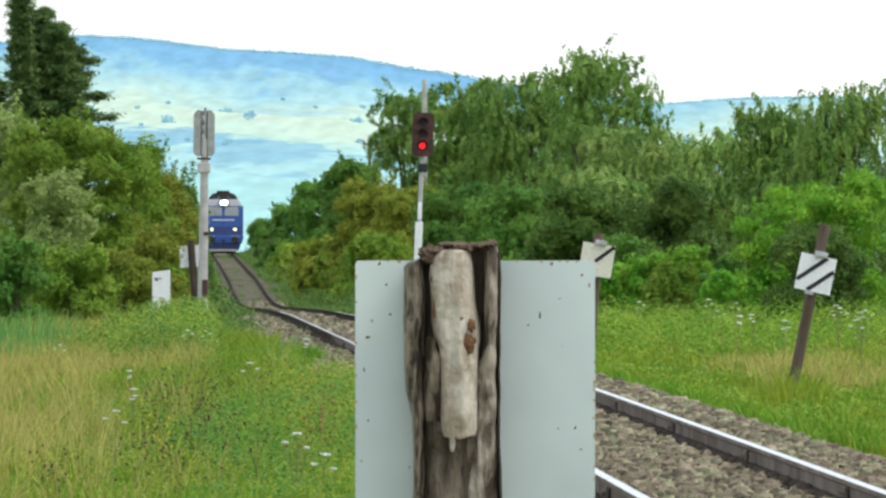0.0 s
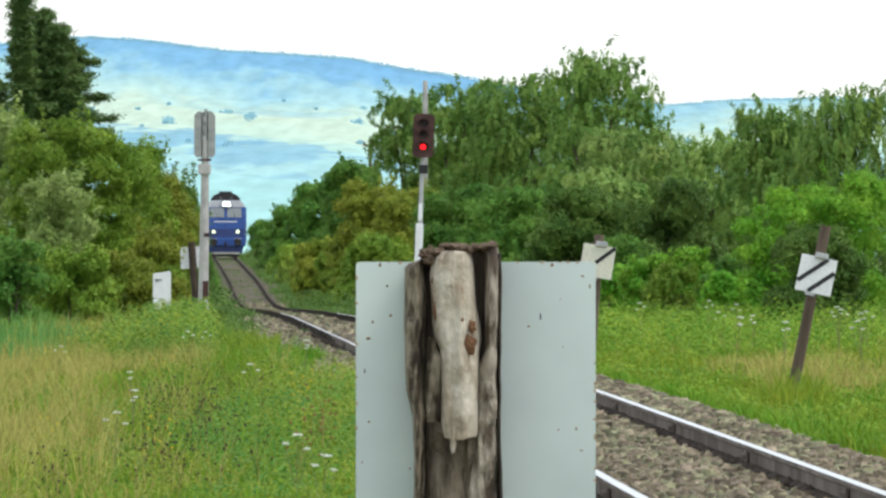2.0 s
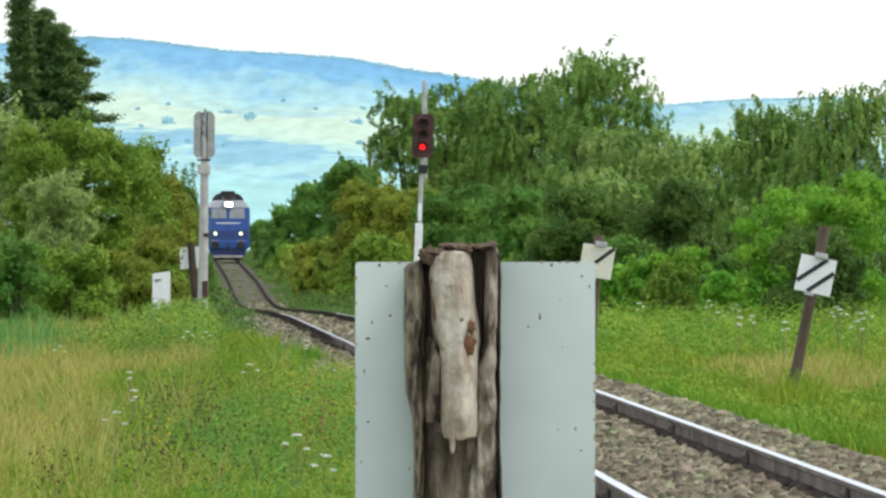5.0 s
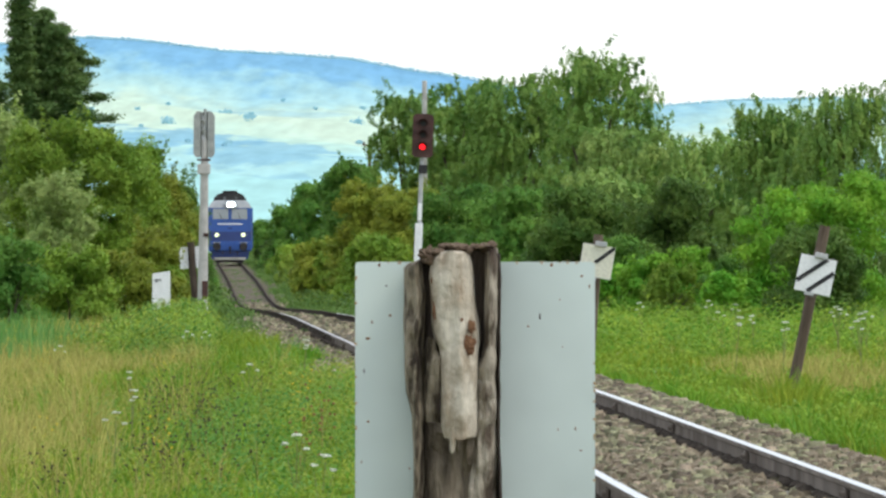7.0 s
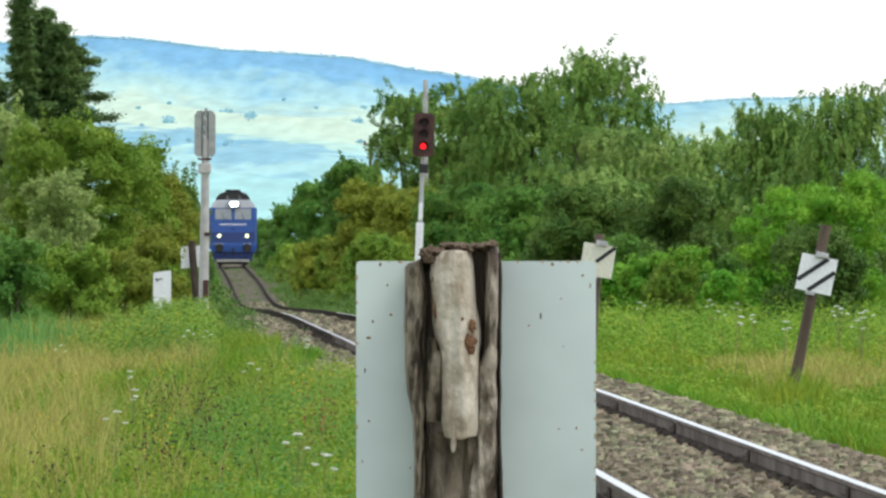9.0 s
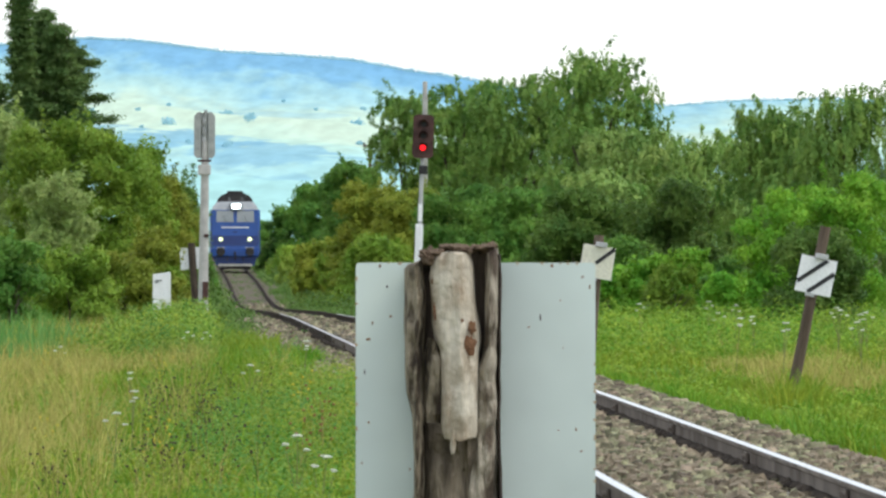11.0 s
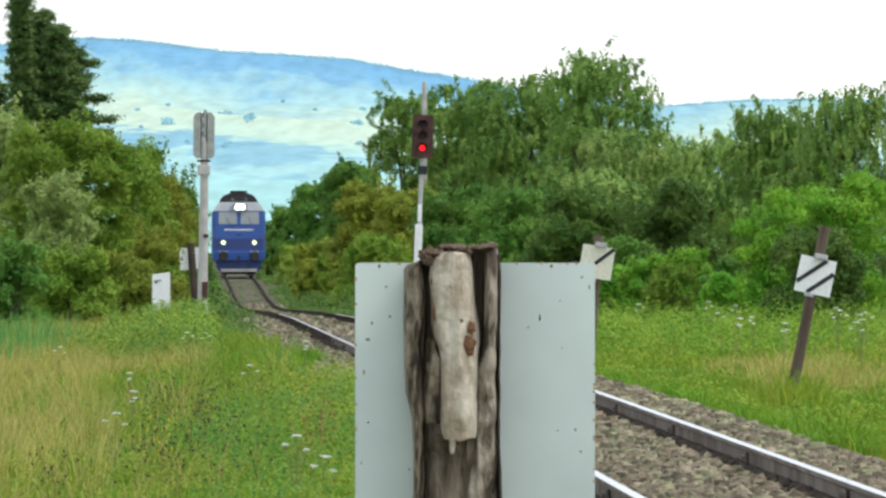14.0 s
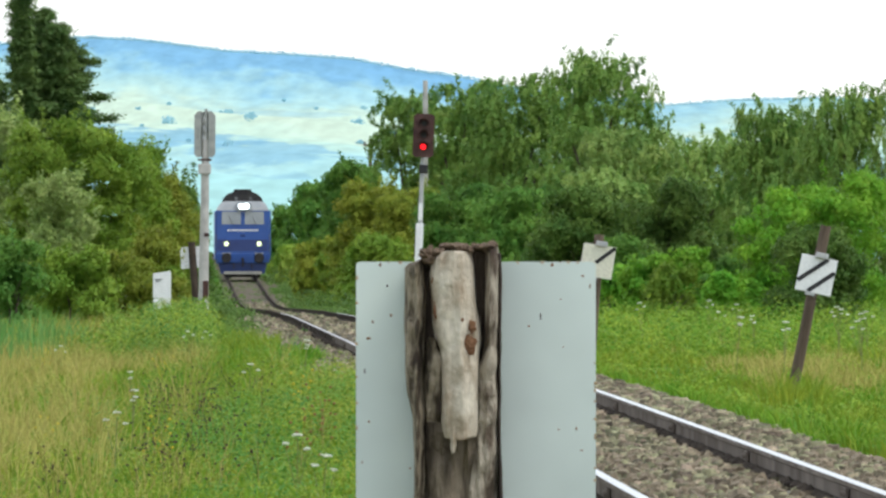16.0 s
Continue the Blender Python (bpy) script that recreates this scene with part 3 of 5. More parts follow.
# ---- locomotive ----
def build_loco():
    loco = thing("locomotive", (0, 0, 0), "blue diesel locomotive with grey roof and lit headlamps", "locomotive")
    L = 17.0
    bm = bmesh.new()
    prism(bm, [(-1.5, 1.05), (-1.5, 3.62), (-1.38, 3.68), (1.38, 3.68), (1.5, 3.62), (1.5, 1.05)], 0.0, L)
    vs = [v for v in bm.verts if v.co.y < 0.01 and v.co.z > 3.5]
    for v in vs:
        v.co.y += 0.28
    bmesh.ops.bevel(bm, geom=[e for e in bm.edges if abs(e.verts[0].co.x - e.verts[1].co.x) < 0.01 and e.verts[0].co.y < 0.4 and e.verts[1].co.y < 0.4], offset=0.12, segments=3, affect="EDGES")
    body = part("body", bm, BLUE, loco, "glossy mid-blue cab and body shell")
    rake = lambda z: 0.28 * (z - 1.05) / 2.57
    # roof
    bm = bmesh.new()
    prism(bm, [(-1.40, 3.66), (-1.29, 3.92), (-1.14, 4.10), (-0.95, 4.16), (0.95, 4.16), (1.14, 4.10), (1.29, 3.92), (1.40, 3.66)], 0.24, L - 0.2)
    for v in bm.verts:
        if v.co.y < 1:
            v.co.y += 0.9 * (v.co.z - 3.66)
    roof = part("roof", bm, SILVER, loco, "dull grey sloping roof")
    bm = bmesh.new()
    prism(bm, [(-1.10, 4.08), (-1.02, 4.34), (-0.82, 4.55), (-0.50, 4.67), (0.50, 4.67), (0.82, 4.55), (1.02, 4.34), (1.10, 4.08)], 1.9, 9.0)
    part("roof_cowl", bm, UNDER, loco, "sooty dark exhaust cowl")
    bm = bmesh.new()
    box(bm, (0, 2.6, 4.74), (0.95, 0.7, 0.14), 0.03)
    part("exhaust", bm, UNDER, loco)
    for sx in (-0.35, 0.42):
        bm = bmesh.new()
        rod(bm, (sx, 1.5, 4.12), (sx, 1.5, 4.30), 0.03)
        rod(bm, (sx, 1.62, 4.30), (sx, 1.2, 4.32), 0.03, 0.09)
        part("horn", bm, STEEL, loco)
    # front bands
    def face_band(name, z0, z1, w, material, out, label=""):
        b = bmesh.new()
        y0, y1 = rake(max(z0, 1.05)) - out, rake(max(z1, 1.05)) - out
        v = [b.verts.new(p) for p in ((-w, y0, z0), (w, y0, z0), (w, y1, z1), (-w, y1, z1), (-w, y0 + out + 0.05, z0), (w, y0 + out + 0.05, z0), (w, y1 + out + 0.05, z1), (-w, y1 + out + 0.05, z1))]
        for q in ((0, 1, 2, 3), (7, 6, 5, 4), (0, 4, 5, 1), (1, 5, 6, 2), (2, 6, 7, 3), (3, 7, 4, 0)):
            b.faces.new([v[i] for i in q])
        return part(name, b, material, loco, label)
    face_band("lamp_band", 1.50, 2.10, 1.36, NAVY, 0.03, "dark blue band round the lamps")
    face_band("window_surround", 2.84, 3.66, 1.37, BLUE, 0.015)
    bm = bmesh.new()
    for k in range(14):
        x0 = -0.82 + k * 0.118
        box(bm, (x0 + 0.05, rake(2.6) - 0.012, 2.60), (0.088, 0.02, 0.095))
    part("lettering_bar", bm, WHITE, loco, "pale unreadable lettering")
    bm = bmesh.new()
    box(bm, (0, rake(2.3) - 0.012, 2.32), (0.28, 0.02, 0.12), 0.01)
    part("number_plate", bm, NAVY, loco)
    for sx in (-0.62, 0.62):
        b = bmesh.new()
        w = 0.52
        y0, y1 = rake(2.9) - 0.035, rake(3.6) - 0.035
        c = [b.verts.new(p) for p in ((sx - w, y0, 2.92), (sx + w, y0, 2.92), (sx + w - 0.02, y1, 3.60), (sx - w + 0.02, y1, 3.60), (sx - w, y0 + 0.06, 2.92), (sx + w, y0 + 0.06, 2.92), (sx + w - 0.02, y1 + 0.06, 3.60), (sx - w + 0.02, y1 + 0.06, 3.60))]
        for q in ((0, 1, 2, 3), (7, 6, 5, 4), (0, 4, 5, 1), (1, 5, 6, 2), (2, 6, 7, 3), (3, 7, 4, 0)):
            b.faces.new([c[i] for i in q])
        win = part("windscreen", b, GLASS, loco, "grey reflecting windscreen pane")
        b = bmesh.new()
        rod(b, (sx + 0.1, y0 - 0.03, 2.9), (sx - 0.12, (y0 + y1) / 2 - 0.03, 3.35), 0.012)
        part("wiper", b, BLACK, win)
    # lamps
    bm = bmesh.new()
    box(bm, (0.06, 0.32, 3.86), (0.80, 0.5, 0.50), 0.08)
    hl = part("headlamp_housing", bm, SILVER, loco)
    for sx in (-0.06, 0.18):
        bm = bmesh.new()
        rod(bm, (sx, 0.02, 3.88), (sx, 0.10, 3.88), 0.14, n=20)
        part("headlamp", bm, HEADLAMP, hl, "white glaring headlamp")
    for sx in (-0.875, 0.875):
        bm = bmesh.new()
        rod(bm, (sx, rake(1.88) - 0.05, 1.88), (sx, rake(1.88) + 0.05, 1.88), 0.19, n=20)
        rim = part("lamp_rim", bm, STEEL, loco)
        bm = bmesh.new()
        rod(bm, (sx, rake(1.88) - 0.075, 1.88), (sx, rake(1.88), 1.88), 0.115, n=20)
        part("marker_lamp", bm, MARKER, rim, "lit yellowish-white marker lamp")
    # buffer beam, skirt, plough
    bm = bmesh.new()
    box(bm, (0, 0.15, 1.10), (2.86, 0.35, 0.52), 0.04)
    part("buffer_beam", bm, BLUE, loco)
    bm = bmesh.new()
    prism(bm, [(-1.15, 0.28), (-1.32, 0.86), (1.32, 0.86), (1.15, 0.28)], 0.10, 0.55)
    part("skirt", bm, NAVY, loco, "dark blue front skirt")
    for sx in (-0.875, 0.875):
        bm = bmesh.new()
        rod(bm, (sx, -0.42, 1.12), (sx, 0.0, 1.12), 0.10, 0.13, 14)
        box(bm, (sx, -0.03, 1.12), (0.42, 0.06, 0.42), 0.02)
        bf = part("buffer", bm, UNDER, loco, "grimy black buffer")
        bm = bmesh.new()
        rod(bm, (sx, -0.48, 1.12), (sx, -0.42, 1.12), 0.25, 0.27, 20)
        part("buffer_head", bm, UNDER, bf)
        bm = bmesh.new()
        box(bm, (sx, 0.0, 1.37), (0.50, 0.10, 0.07), 0.015)
        part("buffer_bracket", bm, SILVER, bf, "grey upper rim")
    bm = bmesh.new()
    box(bm, (0, -0.12, 1.05), (0.14, 0.35, 0.18), 0.03)
    rod(bm, (0.0, -0.25, 1.0), (0.0, -0.22, 0.62), 0.045)
    part("coupling", bm, UNDER, loco)
    for sx in (-0.45, 0.45):
        bm = bmesh.new()
        rod(bm, (sx, 0.02, 0.95), (sx * 1.1, -0.06, 0.55), 0.03)
        part("air_hose", bm, BLACK, loco)
    bm = bmesh.new()
    prism(bm, [(-1.00, 0.24), (-1.03, 0.40), (1.03, 0.40), (1.00, 0.24)], 0.02, 0.12)
    part("plough", bm, PLOUGH, loco, "dirty white rail guard stripe")
    # dark block added below the stripe, standing in for the shaded underside
    bm = bmesh.new()
    box(bm, (0, 0.55, 0.22), (1.9, 0.5, 0.26), 0.03)
    for sx in (-0.75, 0.75):
        box(bm, (sx, 0.2, 0.17), (0.22, 0.12, 0.26), 0.02)
    part("underside_fill", bm, UNDER, loco, "black block and rail guards added to darken the underside")
    for sx in (-1.42, 1.42):
        bm = bmesh.new()
        rod(bm, (sx, 0.16, 1.4), (sx, 0.16, 2.4), 0.018)
        part("handrail", bm, STEEL, loco)
    # running gear
    for yb in (3.4, 13.6):
        bm = bmesh.new()
        for sx in (-1.05, 1.05):
            box(bm, (sx, yb, 0.72), (0.14, 4.2, 0.34), 0.04)
        box(bm, (0, yb, 0.72), (2.0, 0.5, 0.3), 0.04)
        bg = part("bogie", bm, UNDER, loco)
        for dy in (-1.7, 0, 1.7):
            for sx in (-0.75, 0.75):
                bm = bmesh.new()
                rod(bm, (sx - 0.07, yb + dy, 0.55), (sx + 0.07, yb + dy, 0.55), 0.55, n=24)
                part("wheel", bm, STEEL, bg)
    bm = bmesh.new()
    box(bm, (0, 8.5, 0.75), (2.4, 4.2, 0.75), 0.1)
    part("fuel_tank", bm, UNDER, loco)
    return loco


LOCO = build_loco()


# ---- signals ----
def build_red_signal():
    x, y = -0.55, 280.0
    g = float(ground_z(x, y))
    lean = 2.2
    s = thing("railway_signal", (x - 0.12, y, g), "colour-light signal on a pale mast, red lamp lit", "railway signal", turn=(0, lean, 0))
    top = 5.35 - g
    bm = bmesh.new()
    rod(bm, (0, 0, 0), (0, 0, top - 0.1), 0.062, 0.05, 14)
    part("mast", bm, GALV, s)
    bm = bmesh.new()
    box(bm, (-0.01, -0.09, 1.95), (0.19, 0.04, 1.45), 0.01)
    part("marker_plate", bm, WHITE, s, "white vertical marker plate")
    bm = bmesh.new()
    box(bm, (0.0, -0.085, 2.96), (0.11, 0.03, 0.42), 0.01)
    part("number_plate", bm, WHITE, s)
    bm = bmesh.new()
    box(bm, (0.03, -0.08, 4.02 - g * 0), (0.22, 0.16, 0.22), 0.03)
    part("junction_box", bm, BLACK, s)
    bm = bmesh.new()
    prism(bm, [(-0.26, top - 1.02), (-0.26, top - 0.06), (-0.18, top), (0.18, top), (0.26, top - 0.06), (0.26, top - 1.02), (0.18, top - 1.08), (-0.18, top - 1.08)], -0.20, 0.02)
    head = part("signal_head", bm, SIGDARK, s, "rusty dark brown lamp housing")
    for k in range(3):
        zc = top - 0.24 - 0.29 * k
        bm = bmesh.new()
        r = bmesh.ops.create_cone(bm, cap_ends=False, segments=18, radius1=0.125, radius2=0.125, depth=0.22, matrix=Matrix.Translation((0, -0.30, zc)) @ Matrix.Rotation(radians(90), 4, "X"))
        bmesh.ops.delete(bm, geom=[v for v in bm.verts if v.co.z < zc - 0.06 and v.co.y < -0.32], context="VERTS")
        hood = part("hood", bm, BLACK, head)
        bm = bmesh.new()
        rod(bm, (0, -0.225, zc), (0, -0.195, zc), 0.068, n=18)
        part("lens", bm, REDLAMP if k == 2 else BLACK, hood, "red lamp, lit" if k == 2 else "dark lamp")
    bm = bmesh.new()
    box(bm, (0, 0, 0.1), (0.5, 0.5, 0.5), 0.03)
    part("foundation", bm, CONCRETE, s)


def build_back_signal():
    x, y = -5.93, 280.0
    g = float(ground_z(x, y))
    top = 5.40 - g
    s = thing("railway_signal", (x, y, g), "grey colour-light signal seen from behind on a concrete mast", "railway signal", turn=(0, 0.3, 0))
    bm = bmesh.new()
    rod(bm, (-0.02, 0, 0), (0.02, 0, top - 0.7), 0.135, 0.09, 16)
    part("mast", bm, CONCRETE, s, "pale concrete mast")
    bm = bmesh.new()
    prism(bm, [(-0.26, top - 1.05), (-0.26, top - 0.10), (-0.19, top), (-0.09, top + 0.02), (-0.09, top - 1.13), (-0.19, top - 1.13)], -0.10, 0.14)
    prism(bm, [(0.26, top - 1.05), (0.26, top - 0.10), (0.19, top), (0.09, top + 0.02), (0.09, top - 1.13), (0.19, top - 1.13)], -0.10, 0.14)
    prism(bm, [(-0.10, top - 1.1), (-0.10, top), (0.10, top), (0.10, top - 1.1)], 0.0, 0.12)
    head = part("signal_head", bm, SIGBACK, s, "faded grey back of the lamp housing")
    bm = bmesh.new()
    for k in range(4):
        ball(bm, (0.0, -0.02, top - 0.2 - 0.24 * k), 0.085, 2, (0.8, 0.6, 1.2))
    part("lamp_cover", bm, GALV, head)
    bm = bmesh.new()
    rod(bm, (0.03, -0.03, top - 1.15), (0.03, -0.03, top + 0.07), 0.04)
    part("support_tube", bm, SIGBACK, head)
    bm = bmesh.new()
    box(bm, (0.0, 0, top - 1.19), (0.34, 0.2, 0.05), 0.01)
    part("bracket", bm, SIGDARK, s)
    bm = bmesh.new()
    box(bm, (0.0, -0.05, top - 1.42), (0.32, 0.22, 0.26), 0.04)
    part("cable_box", bm, CONCRETE, s)
    bm = bmesh.new()
    box(bm, (0.06, -0.10, top - 3.05), (0.13, 0.06, 0.09), 0.01)
    part("clamp", bm, SIGDARK, s)
    bm = bmesh.new()
    box(bm, (0.04, -0.13, 1.1), (0.14, 0.06, 0.45), 0.01)
    part("cable_cover", bm, SIGDARK, s)


build_red_signal()
build_back_signal()


# ---- track-side boards ----
def wood_post(bm, h, w, d, rng, z0=0.0):
    rings = []
    n = 12
    for k in range(15):
        z = z0 + (h - z0) * k / 14
        ring = []
        for i in range(n):
            a = 2 * math.pi * i / n
            r = 1 + 0.10 * noise.noise((math.cos(a) * 2, math.sin(a) * 2 + rng, z * 1.5))
            ring.append(bm.verts.new((math.cos(a) * w / 2 * r, math.sin(a) * d / 2 * r, z)))
        rings.append(ring)
    for a, b in zip(rings, rings[1:]):
        for i in range(n):
            bm.faces.new((a[i], a[(i + 1) % n], b[(i + 1) % n], b[i]))
    bm.faces.new(rings[0][::-1])
    bm.faces.new(rings[-1])


def striped_board(x, y, z_low, z_top, z_board, lean, tilt, stripes, paint, label, half=False, side=-1, size=0.45):
    """Square board on a wooden post; side -1: the front faces the camera's end of the line."""
    s = thing("striped_sign", (x, y, z_low), label, "railway sign", group="striped boards beside the track", turn=(0, lean, 0))
    c = math.cos(radians(lean))
    h = (z_top - z_low) / c
    bm = bmesh.new()
    wood_post(bm, h, 0.135, 0.13, x, -0.3)
    part("post", bm, POSTWOOD, s, "leaning brown timber post")
    zb = (z_board - z_low) / c
    turn = Matrix.Translation((0, 0, zb)) @ Matrix.Rotation(radians(tilt), 4, "Y")
    yb = side * 0.09
    bm = bmesh.new()
    box(bm, (0, yb, 0), (size, 0.012, size), 0.003)
    bmesh.ops.transform(bm, matrix=turn, verts=bm.verts)
    board = part("board", bm, paint, s, "square painted metal board")
    for k in range(stripes):
        o = (0.075 if k == 0 else -0.105) if stripes == 2 else 0.0
        w, e = 0.026, size / 2
        bm = bmesh.new()
        t = Matrix.Rotation(radians(-45), 4, "Y")
        half_len = (e * math.sqrt(2) - abs(o)) - 0.55 * w
        a0 = -half_len if not half else -0.03
        ln = half_len - a0
        box(bm, ((half_len + a0) / 2, yb + side * 0.009, o), (ln, 0.005, 2 * w))
        bmesh.ops.transform(bm, matrix=turn @ t, verts=bm.verts)
        part("stripe", bm, BLACK, board)
    bm = bmesh.new()
    box(bm, (0.02, yb + 0.03 * -side * -1, size / 2 + 0.02), (0.16, 0.05, 0.07), 0.01)
    bmesh.ops.transform(bm, matrix=turn, verts=bm.verts)
    part("bracket", bm, GALV, s)
    bm = bmesh.new()
    box(bm, (-0.03, yb, -size / 2 - 0.015), (0.12, 0.03, 0.05), 0.01)
    bmesh.ops.transform(bm, matrix=turn, verts=bm.verts)
    part("bracket", bm, GALV, s)
    return s


striped_board(4.25, 139.0, float(ground_z(4.25, 139.0)), 2.285, 1.68, 11.3, 0.8, 2, WHITE, "leaning white square sign with two black diagonal stripes on a post")
striped_board(2.02, 156.0, float(ground_z(2.02, 156.0)), 2.20, 1.83, 4.0, 5.0, 1, CREAM, "yellowed square sign with one black diagonal stripe on a post", half=True)


def back_board():
    x, y = -6.17, 284.5
    g = float(ground_z(x, y))
    s = thing("track_sign", (x, y, g), "white sign board seen from behind on a dark post", "railway sign", turn=(0, -4, 0))
    bm = bmesh.new()
    wood_post(bm, 2.18 - g, 0.18, 0.15, 7.0, -0.2)
    part("post", bm, DARKWOOD, s, "dark tarred timber post")
    bm = bmesh.new()
    box(bm, (-0.06, 0.1, 2.15 - g - 0.36), (0.5, 0.012, 0.54), 0.003)
    part("board", bm, WHITE, s)


def marker_stone():
    x, y = -5.97, 240.0
    g = float(ground_z(x, y))
    s = thing("marker_post", (x, y, g), "white painted concrete marker with a slanted top in the grass", "marker post")
    bm = bmesh.new()
    prism(bm, [(-0.19, -0.2), (-0.19, 1.48 - g), (0.19, 1.53 - g), (0.19, -0.2)], -0.08, 0.08)
    bmesh.ops.bevel(bm, geom=bm.edges[:], offset=0.015, segments=2, affect="EDGES")
    part("slab", bm, WHITE, s)
    bm = bmesh.new()
    for dx, dz, w in ((-0.07, 1.345, 0.15), (-0.10, 1.31, 0.06)):
        box(bm, (dx, -0.083, dz - g), (w, 0.012, 0.022))
    part("writing_bar", bm, BLACK, s, "dark worn writing")


back_board()
marker_stone()


# ---- the board with its split post, close by ----
def slab(bm, rows, y_back, depth, rng, n=30, rough=0.012):
    """A split piece of wood: rows (z, left, right) from the foot up; its front bulges towards the camera's end."""
    rings = []
    zs = np.linspace(rows[0][0], rows[-1][0], 110)
    ls = np.interp(zs, [r[0] for r in rows], [r[1] for r in rows])
    rs = np.interp(zs, [r[0] for r in rows], [r[2] for r in rows])
    for z, l, r in zip(zs, ls, rs):
        ring = []
        for i in range(n):
            a = math.pi * i / (n - 1)
            x = (l + r) / 2 - math.cos(a) * (r - l) / 2
            grain = noise.noise((x * 90, rng, z * 3)) * 0.6 + noise.noise((x * 30, rng + 5, z * 6)) + 0.5 * noise.noise((x * 20, rng + 9, z * 25))
            ring.append(bm.verts.new((x + 0.004 * noise.noise((x * 20, z * 14, rng + 3)), y_back - depth * math.sin(a) ** 0.5 - rough * grain * min(1, math.sin(a) * 3), z + 0.012 * noise.noise((x * 45, rng, 0)))))
        rings.append(ring)
    for a, b in zip(rings, rings[1:]):
        for i in range(n - 1):
            bm.faces.new((a[i], a[i + 1], b[i + 1], b[i]))
        bm.faces.new((a[-1], a[0], b[0], b[-1]))
    bm.faces.new(rings[0][::-1])
    bm.faces.new(rings[-1])


def chunk(bm, c, r, seed):
    """A broken lump of bark or wood."""
    for v in ball(bm, (0, 0, 0), 1.0, 2):
        d = 1 + 0.5 * noise.noise(v.co * 1.9 + Vector((seed, seed * 0.7, 0)))
        v.co = Vector((c[0] + v.co.x * r[0] * d, c[1] + v.co.y * r[1] * d, c[2] + v.co.z * r[2] * d))


def near_board():
    y = 21.2
    g = float(ground_z(0.02, y))
    s = thing("sign_board", (0.0, y, 0.0), "white sign board seen from behind on a split weathered timber post", "railway sign")
    bm = bmesh.new()
    outline = []
    for cx, cz, a0 in ((0.2785, 1.968, 0), (-0.1555, 1.968, 90), (-0.1555, 1.534, 180), (0.2785, 1.534, 270)):
        outline += [(cx + 0.008 * math.cos(radians(a0 + k)), cz + 0.008 * math.sin(radians(a0 + k))) for k in (0, 22, 45, 68, 90)]
    prism(bm, outline, 0.007, 0.017)
    board = part("board", bm, SHEET, s, "plain white enamel back of a square board")
    # dark core that shows in the gaps between the slabs
    bm = bmesh.new()
    slab(bm, [(g - 0.3, -0.055, 0.108), (1.6, -0.052, 0.108), (1.70, -0.056, 0.106), (1.75, -0.066, 0.105), (1.96, -0.070, 0.104), (1.992, -0.030, 0.102)], 0.0, 0.075, 1.0)
    part("core", bm, DARKWOOD, s, "dark core of the post")
    bm = bmesh.new()
    slab(bm, [(g - 0.3, -0.054, 0.110), (1.4, -0.054, 0.110), (1.60, -0.053, 0.108), (1.675, -0.050, 0.100)], -0.005, 0.100, 2.0, rough=0.022)
    part("lower_post", bm, LOWWOOD, s, "grey-brown weathered lower post")
    bm = bmesh.new()
    slab(bm, [(1.46, -0.054, -0.030), (1.62, -0.055, -0.028), (1.69, -0.058, -0.030), (1.73, -0.070, -0.034), (1.80, -0.072, -0.032), (1.86, -0.073, -0.031), (1.93, -0.0735, -0.032), (1.962, -0.071, -0.033), (1.976, -0.062, -0.038)], -0.012, 0.100, 3.0, rough=0.032)
    part("left_slab", bm, OLDWOOD, s)
    bm = bmesh.new()
    slab(bm, [(1.655, -0.032, -0.006), (1.68, -0.036, 0.004), (1.74, -0.036, 0.006), (1.80, -0.034, 0.004), (1.835, -0.030, -0.014)], -0.02, 0.085, 13.0, rough=0.026)
    part("inner_slab", bm, OLDWOOD, s)
    bm = bmesh.new()
    slab(bm, [(1.648, -0.001, 0.066), (1.66, -0.005, 0.070), (1.70, -0.006, 0.068), (1.78, -0.006, 0.067), (1.812, -0.008, 0.069), (1.828, -0.016, 0.071), (1.86, -0.021, 0.069), (1.90, -0.0235, 0.062), (1.95, -0.0245, 0.057), (1.980, -0.020, 0.054), (1.995, -0.004, 0.050)], -0.05, 0.085, 4.0, rough=0.009)
    part("heartwood", bm, HEART, s, "pale bare heartwood with rusty stains")
    bm = bmesh.new()
    slab(bm, [(1.622, 0.015, 0.021), (1.63, 0.0125, 0.0235), (1.67, 0.012, 0.024)], -0.10, 0.03, 31.0, n=12, rough=0.003)
    part("splinter", bm, HEART, s)
    bm = bmesh.new()
    slab(bm, [(1.30, 0.040, 0.106), (1.55, 0.044, 0.106), (1.63, 0.056, 0.106), (1.70, 0.058, 0.105), (1.77, 0.062, 0.1045), (1.795, 0.072, 0.105), (1.82, 0.076, 0.106), (1.90, 0.079, 0.107), (1.97, 0.077, 0.106), (1.996, 0.078, 0.103)], -0.015, 0.100, 5.0, rough=0.022)
    part("right_slab", bm, SIDEWOOD, s, "grey-beige weathered side of the post")
    bm = bmesh.new()
    slab(bm, [(1.45, 0.1035, 0.1105), (1.75, 0.103, 0.109), (1.95, 0.1035, 0.110), (1.992, 0.102, 0.108)], -0.005, 0.095, 25.0, n=12, rough=0.008)
    part("bark_edge", bm, DARKWOOD, s)
    # crumbling crust over the top
    r5 = np.random.default_rng(14)
    bm = bmesh.new()
    for k in range(46):
        t = r5.random()
        x = -0.034 + 0.136 * t
